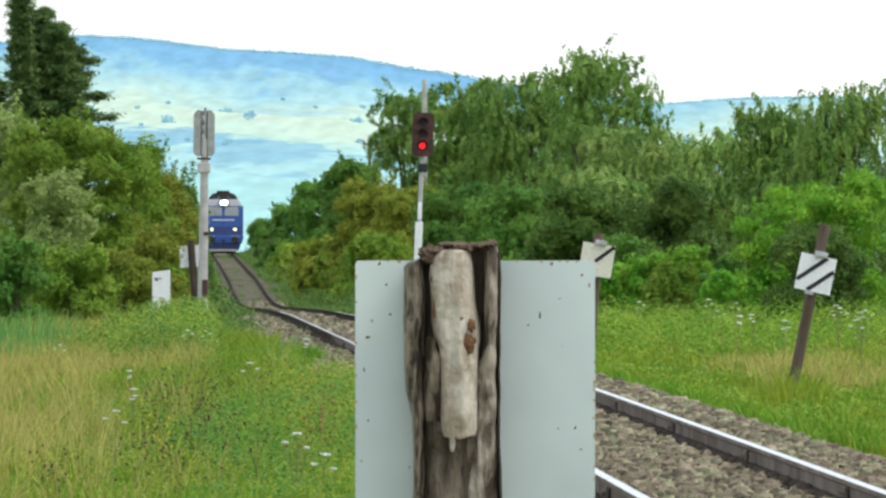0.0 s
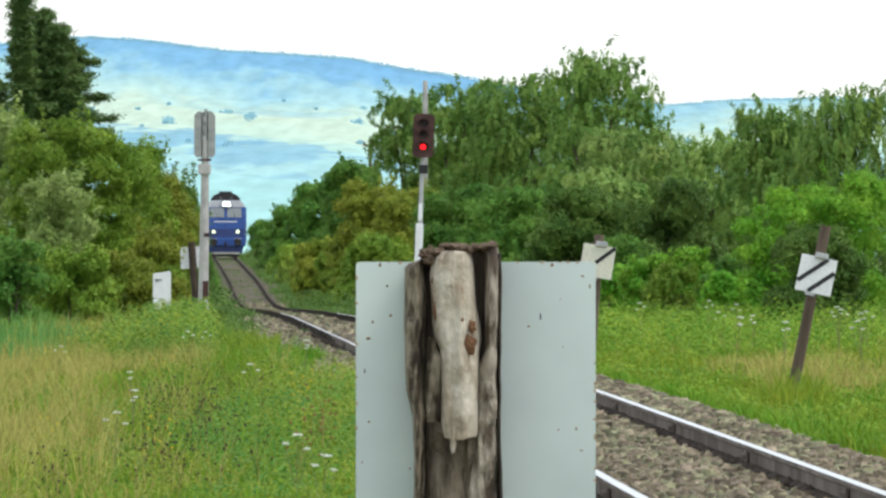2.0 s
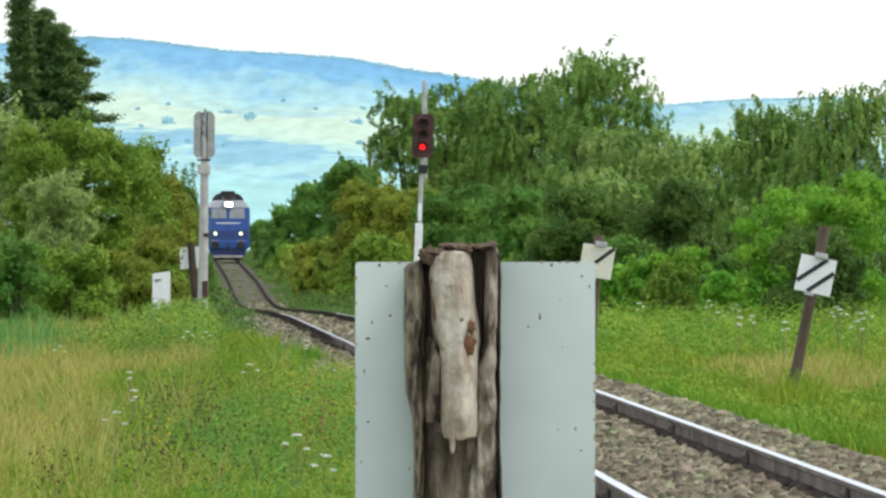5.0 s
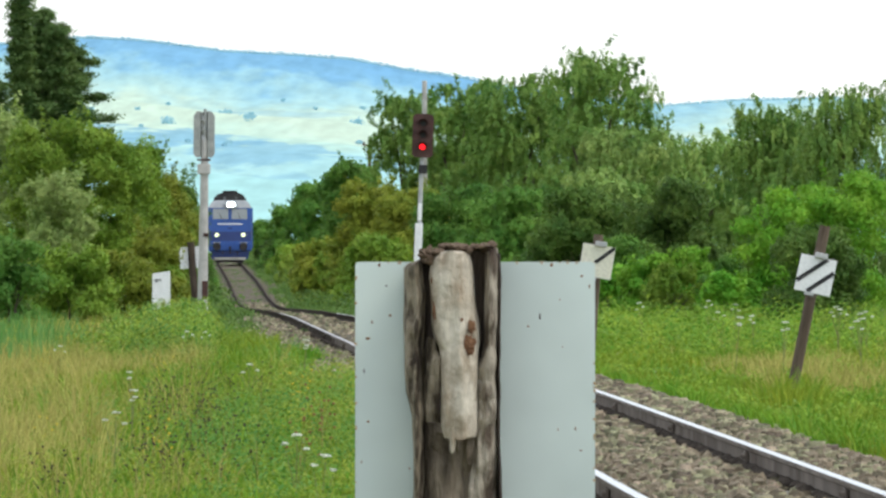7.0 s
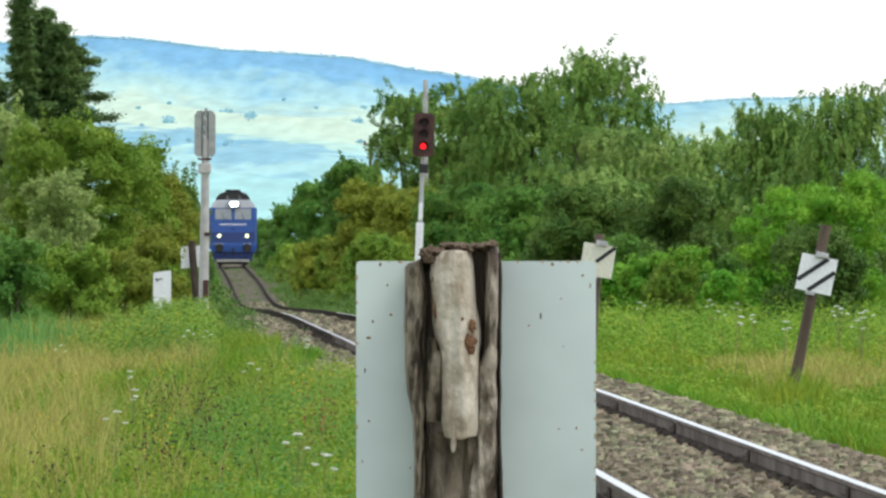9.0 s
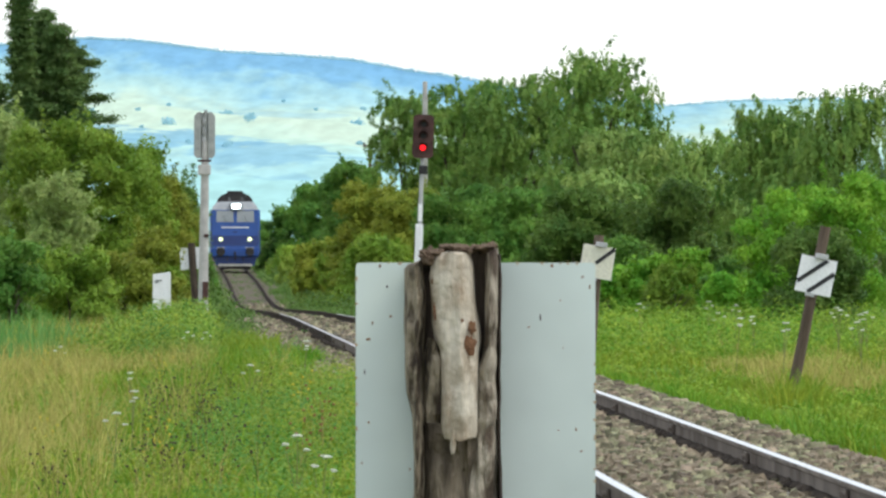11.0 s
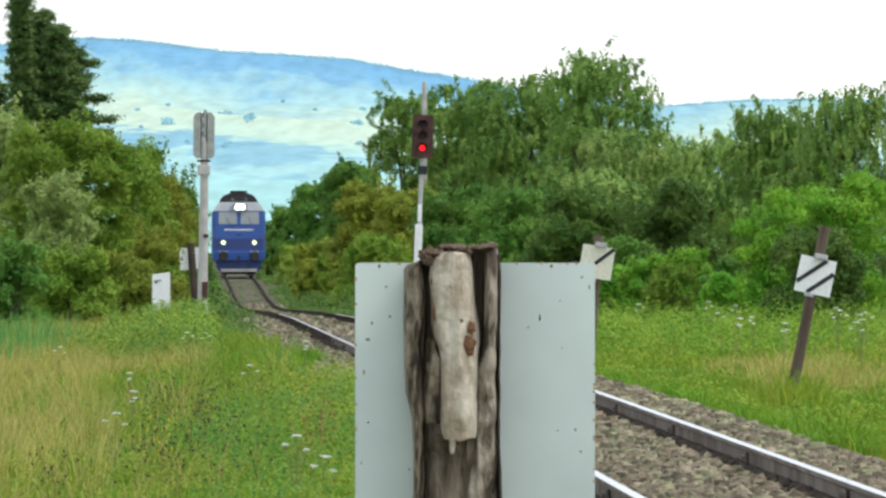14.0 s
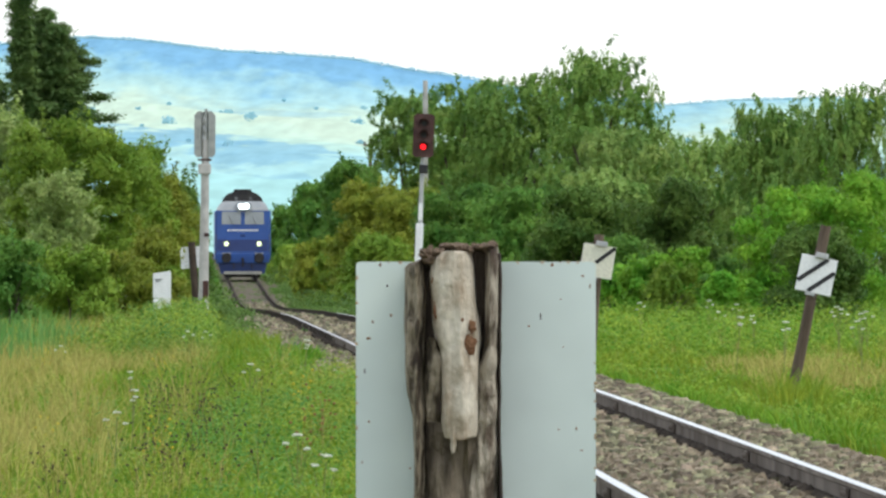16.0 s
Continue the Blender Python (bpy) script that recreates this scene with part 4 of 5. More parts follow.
        chunk(bm, (x, r5.uniform(-0.11, -0.02), 1.994 + 0.010 * min(1, t * 4) + r5.uniform(-0.008, 0.004)), (r5.uniform(0.006, 0.014), 0.016, r5.uniform(0.003, 0.008)), k * 3.1)
    for k in range(12):
        chunk(bm, (r5.uniform(-0.036, -0.014), r5.uniform(-0.11, -0.04), r5.uniform(1.972, 1.994)), (0.010, 0.012, 0.007), 50 + k * 2.3)
    part("bark_crust", bm, CRUST, s, "brown crumbling crust on the post's top")
    # rusty stains sunk into the bare wood
    for cx, cz, rx, rz in ((0.050, 1.822, 0.011, 0.017), (0.054, 1.855, 0.006, 0.012), (0.033, 1.868, 0.005, 0.006), (-0.012, 1.885, 0.005, 0.02), (-0.014, 1.945, 0.006, 0.012)):
        bm = bmesh.new()
        for v in ball(bm, (0, 0, 0), 1.0, 3):
            d = 1 + 0.75 * noise.noise(v.co * 2.3 + Vector((cx * 90, 0, cz * 40)))
            v.co = Vector((cx + v.co.x * rx * d, -0.1315 + v.co.y * 0.0045 + 0.9 * max(0.0, 0.008 - cx), cz + v.co.z * rz * d))
        part("stain", bm, STAIN, s, "rust-brown stain in the wood")
    # flecks of rust: place, half width, half height
    spots = [(-0.118, 1.970, 3, 4), (-0.105, 1.931, 2, 3), (-0.132, 1.863, 2, 4), (-0.098, 1.875, 3, 3), (-0.140, 1.832, 6, 3), (-0.147, 1.771, 1.5, 6), (-0.139, 1.676, 2.5, 3), (-0.062, 1.588, 2, 3),
             (0.205, 1.970, 4, 4), (0.262, 1.949, 3, 3), (0.221, 1.905, 1.8, 2), (0.183, 1.873, 2, 8), (0.161, 1.855, 3, 2), (0.225, 1.816, 2, 1.5), (0.250, 1.663, 2, 4), (0.217, 1.661, 3, 1.5), (0.260, 1.622, 4, 2), (0.276, 1.930, 1.5, 6), (-0.152, 1.600, 1.5, 4)]
    for k, (x, z, a, b) in enumerate(spots):
        bm = bmesh.new()
        chunk(bm, (x, 0.0068, z), (a * 0.0008, 0.0012, b * 0.0008), k * 1.7)
        part("rust_spot", bm, FLECK if k in (11, 1, 5) else RUST, board)
    # rust eating in from the edges
    bm = bmesh.new()
    for k in range(34):
        t = r5.random()
        x, z = ((-0.160 + 0.44 * t, 1.9745) if k % 3 == 0 else (-0.162, 1.54 + 0.43 * t) if k % 3 == 1 else (0.285, 1.54 + 0.43 * t))
        chunk(bm, (x, 0.0075, z), (r5.uniform(0.0012, 0.003), 0.0015, r5.uniform(0.0012, 0.004)), k * 2.9)
    tagged(part("rusty_edge", bm, EDGERUST, board, "yellowish rust along the board's edge"), kind="stuff")


near_board()


# ---- far poles ----
def utility_pole(x, y, top, r, arms, label):
    g = float(ground_z(x, y))
    s = thing("utility_pole", (x, y, g), label, "utility pole")
    bm = bmesh.new()
    rod(bm, (0, 0, -0.3), (0, 0, top - g), r * 1.4, r, 12)
    part("pole", bm, CONCRETE if arms == 0 else POSTWOOD, s)
    for k in range(arms):
        bm = bmesh.new()
        box(bm, (0, 0, top - g - 0.12 - 0.32 * k), (0.75 - 0.15 * k, 0.1, 0.09), 0.01)
        arm = part("crossarm", bm, POSTWOOD, s)
        for sx in (-0.3, 0, 0.3):
            b2 = bmesh.new()
            rod(b2, (sx, 0, top - g - 0.08 - 0.32 * k), (sx, 0, top - g + 0.06 - 0.32 * k), 0.05)
            part("insulator", b2, DARKWOOD, arm)


utility_pole(-11.4, 450, 5.95, 0.11, 2, "dark wooden telegraph pole with crossarms above the bushes")
utility_pole(-3.95, 612, 7.75, 0.09, 1, "dark wooden telegraph pole half hidden behind the bushes")
utility_pole(-0.74, 470, 9.0, 0.10, 0, "pale concrete pole standing among the willows")


# ---- foliage ----
def leaf_cloud(name, centres, normals, length, width, rng, material, parent, droop=0.0, loose=0.5):
    """Small leaves that lie along the skin of the growth: each faces roughly along its normal."""
    n = len(centres)
    nn = normals + rng.normal(scale=loose, size=(n, 3))
    nn /= np.linalg.norm(nn, axis=1)[:, None] + 1e-6
    d = rng.normal(size=(n, 3))
    d[:, 2] -= droop
    d -= nn * np.sum(d * nn, axis=1)[:, None]
    d /= np.linalg.norm(d, axis=1)[:, None] + 1e-6
    side = np.cross(d, nn)
    L = (length * rng.uniform(0.6, 1.3, n))[:, None]
    W = (width * rng.uniform(0.7, 1.2, n))[:, None]
    V = np.stack([centres - d * L / 3 - side * W / 2, centres - d * L / 3 + side * W / 2, centres + d * L * 2 / 3], 1).reshape(-1, 3)
    return sheet(name, V, np.arange(3 * n).reshape(-1, 3), material, parent)


def crown_points(rng, h, w, depth, n, hang, low=0.12, flat=0.8):
    """Leaf centres of an uneven crown: lumps on an egg-shaped body, twigs on the lumps, leaves along the twigs."""
    lumps = int(14 + 1.1 * h * w)
    pts, nor = [], []
    per = n // lumps

    def half_at(t):
        return w / 2 * (math.sqrt(max(0.02, 1 - ((t - 0.42) / 0.60) ** 2)) if t > 0.42 else 0.86 + 0.14 * t / 0.42)

    for k in range(lumps):
        t = low + (0.91 - low) * (k + rng.random()) / lumps
        half = half_at(t)
        a = rng.uniform(0, 2 * math.pi)
        rad = half * math.sqrt(rng.uniform(0.25, 1.0)) * 0.84
        c = np.array([math.cos(a) * rad, math.sin(a) * rad * depth / w, t * h])
        r = rng.uniform(0.12, 0.22) * min(w, h) * (1.15 - 0.4 * t) * (1.3 if hang > 0.3 else 1.0)
        tw = max(8, per // 22)
        m = per // tw
        u = rng.normal(size=(tw, 3))
        u[:, 2] = np.abs(u[:, 2]) * np.where(rng.random(tw) < 0.8, 1, -1)
        u /= np.linalg.norm(u, axis=1)[:, None]
        skin = u * np.array([1.15, 1.15, flat])
        s = rng.random((tw, m)) ** 0.8
        if hang > 0.3:
            base = c + skin * (r * rng.uniform(0.7, 1.05, tw))[:, None]
            ln = rng.uniform(0.2, 0.9, tw) * hang * (0.9 + 0.05 * h)
            out = u * np.array([1, 1, 0])
            p = base[:, None] + out[:, None] * (0.25 * ln[:, None] * np.sqrt(s))[..., None]
            p[..., 2] -= ln[:, None] * s ** 1.3 - 0.12
            p += rng.normal(scale=0.05, size=(tw, m, 3))
            q = u * np.array([1, 1, 1.1])
        else:
            base = c + skin * (r * rng.uniform(0.72, 1.0, tw))[:, None]
            ln = r * rng.uniform(0.2, 0.55, tw)
            way = u + rng.normal(scale=0.35, size=(tw, 3))
            way[:, 2] += 0.5
            way /= np.linalg.norm(way, axis=1)[:, None]
            p = base[:, None] + way[:, None] * ln[:, None, None] * s[..., None] + rng.normal(scale=0.05 + 0.012 * w, size=(tw, m, 3))
            q = u
        p[..., 2] = np.maximum(p[..., 2], 0.03)
        pts.append(p.reshape(-1, 3))
        nor.append(np.repeat(q, m, axis=0))
    # shoots that break the outline
    for q in range(int(8 + w * 3)):
        a, t = rng.uniform(0, 2 * math.pi), rng.uniform(0.5, 0.95)
        half = half_at(t)
        b = np.array([math.cos(a) * half * 0.85, math.sin(a) * half * 0.85, t * h])
        way = np.array([math.cos(a) * 0.5, math.sin(a) * 0.5, 1.0 if hang < 0.3 else 0.5])
        m = 46
        s = rng.random(m)
        p = b + way * (s * rng.uniform(0.05, 0.15) * h)[:, None] + rng.normal(scale=0.05, size=(m, 3))
        pts.append(p)
        nor.append(np.tile([math.cos(a) * 0.4, math.sin(a) * 0.4, 1.0], (m, 1)))
    return np.concatenate(pts), np.concatenate(nor)


def plant(kind, x, y, w, top, seed, name, label, category, group, n, size, hang=0.0, low=0.05):
    rng = np.random.default_rng(seed)
    g = float(ground_z(x, y))
    h = top - g
    s = thing(name, (x, y, g), label, category, group)
    stems = 1 if name == "willow_tree" else 3
    for k in range(stems):
        bm = bmesh.new()
        a = 6.28 * k / stems + seed
        foot = (0.12 * math.cos(a) * (stems > 1), 0.12 * math.sin(a) * (stems > 1), -0.15)
        mid = (math.cos(a) * w * 0.08 * stems / 4, math.sin(a) * w * 0.08, h * 0.35)
        r = 0.035 * h / 2 if stems == 1 else 0.03
        rod(bm, foot, mid, r, r * 0.7, 8)
        for j in range(5 if stems == 1 else 2):
            b = a + j * 1.9 + 0.5
            end = (mid[0] + math.cos(b) * w * 0.24, mid[1] + math.sin(b) * w * 0.24, h * (0.55 + 0.06 * j))
            rod(bm, mid, end, r * 0.6, r * 0.2, 6)
        part("trunk" if stems == 1 else "stem", bm, BARK, s)
    P, N = crown_points(rng, h, w, w * 0.9, n, hang, low, 0.5 if kind == "bright" else 0.8)
    leaf_cloud("crown", P, N, size, size * (0.42 if hang > 0.3 else 0.55), rng, LEAF[kind], s, droop=hang * 3.0, loose=0.75 if kind == "grey" else 0.5)


WORDS = {"grey": "silvery grey-green", "olive": "olive green", "brown": "brownish green", "dark": "dark green", "darkol": "very dark olive", "bright": "fresh bright green", "pale": "pale yellow-green"}
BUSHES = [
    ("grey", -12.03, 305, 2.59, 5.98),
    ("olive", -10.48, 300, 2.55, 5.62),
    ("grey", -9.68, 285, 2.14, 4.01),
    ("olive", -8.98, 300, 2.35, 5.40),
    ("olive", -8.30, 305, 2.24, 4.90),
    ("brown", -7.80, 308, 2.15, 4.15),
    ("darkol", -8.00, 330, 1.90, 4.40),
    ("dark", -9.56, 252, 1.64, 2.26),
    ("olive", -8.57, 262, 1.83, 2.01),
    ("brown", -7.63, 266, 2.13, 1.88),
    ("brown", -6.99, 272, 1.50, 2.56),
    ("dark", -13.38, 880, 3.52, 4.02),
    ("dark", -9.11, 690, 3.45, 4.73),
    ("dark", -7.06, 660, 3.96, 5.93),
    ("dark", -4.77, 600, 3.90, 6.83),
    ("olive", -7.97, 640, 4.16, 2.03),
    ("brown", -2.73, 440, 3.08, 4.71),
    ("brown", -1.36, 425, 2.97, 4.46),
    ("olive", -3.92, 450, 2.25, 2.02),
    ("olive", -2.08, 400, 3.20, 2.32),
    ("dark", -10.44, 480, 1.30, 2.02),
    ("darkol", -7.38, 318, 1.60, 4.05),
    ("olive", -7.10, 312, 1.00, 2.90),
    # the next three: dark leaf colour also stands for shade by the line
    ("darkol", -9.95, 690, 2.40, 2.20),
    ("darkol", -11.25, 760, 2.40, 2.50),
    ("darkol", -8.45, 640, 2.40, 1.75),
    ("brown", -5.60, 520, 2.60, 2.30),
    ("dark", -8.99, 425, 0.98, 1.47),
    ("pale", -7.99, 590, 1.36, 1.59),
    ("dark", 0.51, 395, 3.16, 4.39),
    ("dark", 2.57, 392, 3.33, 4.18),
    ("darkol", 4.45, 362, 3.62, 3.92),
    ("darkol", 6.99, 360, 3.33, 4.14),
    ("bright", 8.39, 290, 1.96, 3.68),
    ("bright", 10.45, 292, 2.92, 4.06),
    # dark leaves here paint the shade beneath the bright bushes
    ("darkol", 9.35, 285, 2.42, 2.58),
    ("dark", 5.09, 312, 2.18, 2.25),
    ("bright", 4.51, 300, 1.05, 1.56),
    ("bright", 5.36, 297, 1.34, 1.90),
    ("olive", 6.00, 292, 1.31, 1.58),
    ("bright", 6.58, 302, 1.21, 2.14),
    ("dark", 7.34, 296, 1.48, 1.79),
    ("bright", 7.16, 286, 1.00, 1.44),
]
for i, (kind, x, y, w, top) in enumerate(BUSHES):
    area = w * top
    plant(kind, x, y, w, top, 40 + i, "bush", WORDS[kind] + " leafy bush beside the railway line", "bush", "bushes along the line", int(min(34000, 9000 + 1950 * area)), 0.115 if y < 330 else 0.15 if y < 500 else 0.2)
WILLOWS = [
    ("willow", -1.36, 480, 3.48, 9.22),
    ("willow", 0.85, 474, 3.79, 9.49),
    ("willow", 3.08, 470, 4.46, 9.73),
    ("willow", 6.46, 460, 5.75, 10.35),
    ("willow", 6.14, 462, 1.62, 10.75),
    ("silver", 7.06, 440, 4.18, 6.86),
    ("silver", 5.64, 375, 3.19, 4.83),
    ("silver", 10.83, 470, 4.46, 7.08),
    ("willow", 1.70, 496, 5.20, 8.60),
    ("willow", 4.90, 492, 5.40, 8.90),
    ("willow", 14.40, 485, 5.60, 7.30),
    ("willow", 8.60, 490, 4.00, 6.60),
    ("willow", 12.96, 450, 4.05, 8.21),
    ("willow", 16.08, 440, 5.50, 8.67),
]
for i, (kind, x, y, w, top) in enumerate(WILLOWS):
    plant(kind, x, y, w, top, 90 + i, "willow_tree", "grey-green willow with loose drooping branches", "tree", "willows behind the line", int(min(42000, 15000 + 760 * w * top)), 0.20, hang=0.5 if x < 8 else 0.9, low=0.05)


def pine(x, y, top, w, seed):
    rng = np.random.default_rng(seed)
    g = float(ground_z(x, y))
    h = top - g
    s = thing("pine_tree", (x, y, g), "tall dark pine with layered ragged branches", "tree", "pines behind the bushes")
    bm = bmesh.new()
    rod(bm, (0, 0, -0.2), (0, 0, h * 0.97), 0.2, 0.03, 10)
    P, N = [], []
    for k in range(46):
        t = 0.26 + 0.73 * (k / 45)
        a = k * 2.4
        ln = w / 2 * (1.0 - 0.80 * max(0, (t - 0.35) / 0.65) ** 1.7) * rng.choice([0.5, 0.75, 1.0, 1.2])
        b0 = np.array([0, 0, t * h])
        b1 = np.array([math.cos(a) * ln, math.sin(a) * ln, t * h + 0.12 * ln])
        rod(bm, b0, b1, 0.04 * (1.2 - t), 0.01, 5)
        for q in range(7):
            s0 = 0.15 + 0.9 * q / 6
            c = b0 + (b1 - b0) * s0
            m = 80
            P.append(c + rng.normal(size=(m, 3)) * np.array([0.19, 0.19, 0.085]))
            N.append(np.tile([0, 0, 1.0], (m, 1)))
    part("trunk", bm, BARK, s)
    leaf_cloud("crown", np.concatenate(P), np.concatenate(N), 0.24, 0.09, rng, LEAF["needle"], s)


pine(-16.05, 430, 11.75, 0.85, 5)
pine(-15.30, 432, 11.1, 2.3, 6)
pine(-14.72, 431, 10.5, 3.1, 9)
pine(-14.15, 433, 9.7, 3.9, 13)
pine(-15.75, 434, 9.6, 1.2, 17)
pine(-17.3, 436, 8.4, 0.9, 7)


# ---- grass ----
def blades(name, x, y, h, width, lean, material, rng, label, parent=None, turn=None):
    n = len(x)
    a = rng.uniform(0, 6.28, n) if turn is None else turn
    ca, sa = np.cos(a), np.sin(a)
    z = ground_z(x, y) - 0.02
    base = np.stack([x, y, z], -1)
    yaw = rng.normal(scale=0.5, size=n)
    side = np.stack([np.cos(yaw), np.sin(yaw), np.zeros(n)], -1) * (width * 0.5)[:, None]
    way = np.stack([ca, sa, np.zeros(n)], -1)
    mid = base + way * (lean * h * 0.25)[:, None] + np.array([0, 0, 1.0]) * (h * 0.6)[:, None]
    tip = base + way * (lean * h * 0.8)[:, None] + np.array([0, 0, 1.0]) * (h * (1.0 - 0.2 * lean))[:, None]
    V = np.stack([base - side, base + side, mid + side * 0.8, mid - side * 0.8, tip], 1).reshape(-1, 3)
    k = 5 * np.arange(n)[:, None]
    F = np.concatenate([k + np.array(q) for q in ((0, 1, 2), (0, 2, 3), (3, 2, 4))], 0)
    ob = sheet(name, V, F, material, parent)
    tagged(ob, label, "grass", kind="stuff")
    return ob


def meadow(rng, n, y0, y1, side, power=1.6):
    """Scattered places left (-1) or right (1) of the line, thinning out with distance."""
    y = y0 + (y1 - y0) * rng.random(n) ** power
    edge = 0.0405 * y + 0.8
    if side < 0:
        hi = left_edge(y, 0.3 * rng.random(n))
        lo = np.minimum(-edge, hi - 0.5)
    else:
        lo = track_x(y) + 2.2 + 0.8 * rng.random(n) ** 2 + 0.45 * np.sin(y * 0.35) * np.sin(y * 0.11 + 1)
        hi = np.maximum(edge, lo + 0.5)
    x = lo + (hi - lo) * rng.random(n)
    return x, y


def patch(x, y):
    return 0.5 + 0.5 * np.sin(x * 1.1 + np.sin(y * 0.13) * 2) * np.sin(y * 0.16 + x * 0.5)


def left_edge(y, spread):
    """How near the growth comes to the line on its left side: over the shoulder, but for a bare stretch."""
    bare = np.interp(y, [60, 120, 128, 152, 160, 200, 235, 330], [1.55, 1.55, 1.9, 1.9, 1.6, 2.0, 2.4, 2.4])
    return track_x(y) - bare - spread


def tussocks(name, x, y, per, spread, low, high, width, material, rng, label):
    """Grass in tufts: the blades of a tuft rise from one place and bow outwards."""
    n = len(x)
    a = rng.uniform(0, 6.28, (n, per))
    d = np.sqrt(rng.random((n, per))) * spread * rng.uniform(0.6, 1.5, (n, 1))
    bx, by = (x[:, None] + d * np.cos(a)).ravel(), (y[:, None] + d * np.sin(a) * 1.3).ravel()
    tall = rng.uniform(low, high, (n, 1)) * (0.55 + 0.45 * patch(x, y))[:, None]
    h = (tall * rng.uniform(0.55, 1.1, (n, per))).ravel()
    lean = (0.12 + 0.75 * d / spread * rng.uniform(0.3, 1.0, (n, per))).ravel()
    return blades(name, bx, by, h, rng.uniform(0.55, 1.3, n * per) * width * (1 + by / 200), lean, material, rng, label, turn=a.ravel() + rng.normal(scale=0.5, size=n * per))


def build_grass():
    rng = np.random.default_rng(21)
    # a low sward under everything
    for side, n in ((-1, 30000), (1, 26000)):
        x, y = meadow(rng, n, 56, 340, side)
        off = np.clip((np.abs(x - track_x(y)) - 1.6) / 2.4, 0.35, 1)
        blades("green_grass", x, y, (0.10 + 0.22 * rng.random(n)) * off, rng.uniform(0.007, 0.014, n) * (1 + y / 200), rng.uniform(0.2, 0.9, n), GRASS, rng, "low green sward beside the railway")
    # tall tufts of the meadow, greener towards the line and drier away from it
    x, y = meadow(rng, 2500, 58, 330, -1, 1.5)
    wet = np.clip(1.25 - (track_x(y) - 1.6 - x) / 3.2, 0.12, 1) * (0.35 + 0.65 * patch(x + 1, y * 0.8))
    keep = rng.random(len(x)) < wet + 0.25
    tussocks("green_grass", x[keep], y[keep], 26, 0.13, 0.30, 0.62, 0.010, GRASS, rng, "lush green meadow grass left to grow tall")
    x, y = meadow(rng, 2100, 58, 300, -1, 1.5)
    dry = np.clip((track_x(y) - 3.0 - x) / 2.2, 0.02, 1) * np.interp(y, [110, 150], [1.0, 0.5]) * (0.35 + 0.6 * patch(x + 3, y * 1.3))
    keep = rng.random(len(x)) < dry * 1.3
    tussocks("dry_grass", x[keep], y[keep], 24, 0.15, 0.45, 1.05, 0.0075, STRAW, rng, "dry straw-coloured seeding grass")
    # verge beyond the line
    x, y = meadow(rng, 2600, 66, 340, 1, 1.15)
    keep = rng.random(len(x)) < 0.3 + 0.7 * patch(x * 1.6, y * 1.5)
    tussocks("green_grass", x[keep], y[keep], 24, 0.12, 0.18, 0.50, 0.011, GRASS, rng, "green grass tufts along the ballast")
    x, y = meadow(rng, 300, 110, 330, 1, 1.0)
    keep = rng.random(len(x)) < np.clip((x - track_x(y) - 4.4) / 3.0, 0.0, 0.9) * patch(x - 2, y)
    x, y = np.concatenate([x[keep], rng.uniform(4.3, 7.0, 150)]), np.concatenate([y[keep], rng.uniform(150, 196, 150)])
    tussocks("dry_grass", x, y, 20, 0.16, 0.35, 0.70, 0.008, STRAW, rng, "dry straw-coloured grass on the verge")
    # lush tufts that creep onto the stones, and those at the striped sign's foot
    x, y = meadow(rng, 150, 64, 190, -1, 1.3)
    keep = x > track_x(y) - 5.2
    tussocks("lush_tufts", x[keep], y[keep], 46, 0.19, 0.35, 0.60, 0.010, LUSH, rng, "lush bright green tufts in the meadow")
    y = rng.uniform(157, 171, 16)
    tussocks("lush_tufts", track_x(y) - rng.uniform(1.5, 2.3, 16), y, 50, 0.2, 0.3, 0.45, 0.011, LUSH, rng, "lush bright green hummock at the ballast's shoulder")
    y = 72 + 100 * rng.random(150) ** 1.2
    x = track_x(y) + 2.0 + 0.75 * rng.random(150)
    x, y = np.concatenate([x, rng.uniform(3.6, 4.7, 26)]), np.concatenate([y, rng.uniform(131, 138.4, 26)])
    tussocks("green_grass", rng.uniform(3.75, 4.5, 26), rng.uniform(130, 138, 26), 26, 0.14, 0.75, 0.95, 0.009, GRASS, rng, "tall grass round the sign post's foot")
    tussocks("lush_tufts", x, y, 40, 0.15, 0.20, 0.42, 0.011, LUSH, rng, "lush bright green tufts at the ballast's edge")


build_grass()


# ---- weeds and flowers ----
def weeds(name, x, y, rng, material, label, per=26, size=0.07, tall=0.45, spread=0.14):
    """Low leafy plants, each a clump of small leaves."""
    n = len(x)
    h = tall * rng.uniform(0.4, 1.0, n)
    t = rng.random((n, per))
    px = x[:, None] + rng.normal(scale=spread, size=(n, per)) * (1.1 - 0.5 * t)
    py = y[:, None] + rng.normal(scale=spread, size=(n, per)) * (1.1 - 0.5 * t)
    pz = ground_z(px, py) + 0.03 + t * h[:, None]
    P = np.stack([px, py, pz], -1).reshape(-1, 3)
    N = np.stack([px - x[:, None], py - y[:, None] - 0.05, 0.12 + 0.1 * t], -1).reshape(-1, 3)
    N /= np.linalg.norm(N, axis=1)[:, None]
    ob = leaf_cloud(name, P, N, size, size * 0.45, rng, material, None, loose=0.3)
    tagged(ob, label, "weeds", kind="stuff")


def weedy(name, a, b):
    """Leaves of low weeds, in patches of two tones."""
    return mat(name, a, b, scale=0.55, fine=1.5, rough=0.6, bump=0, island=0.14, trans=0.3, spec=0.2, edge=0.09)


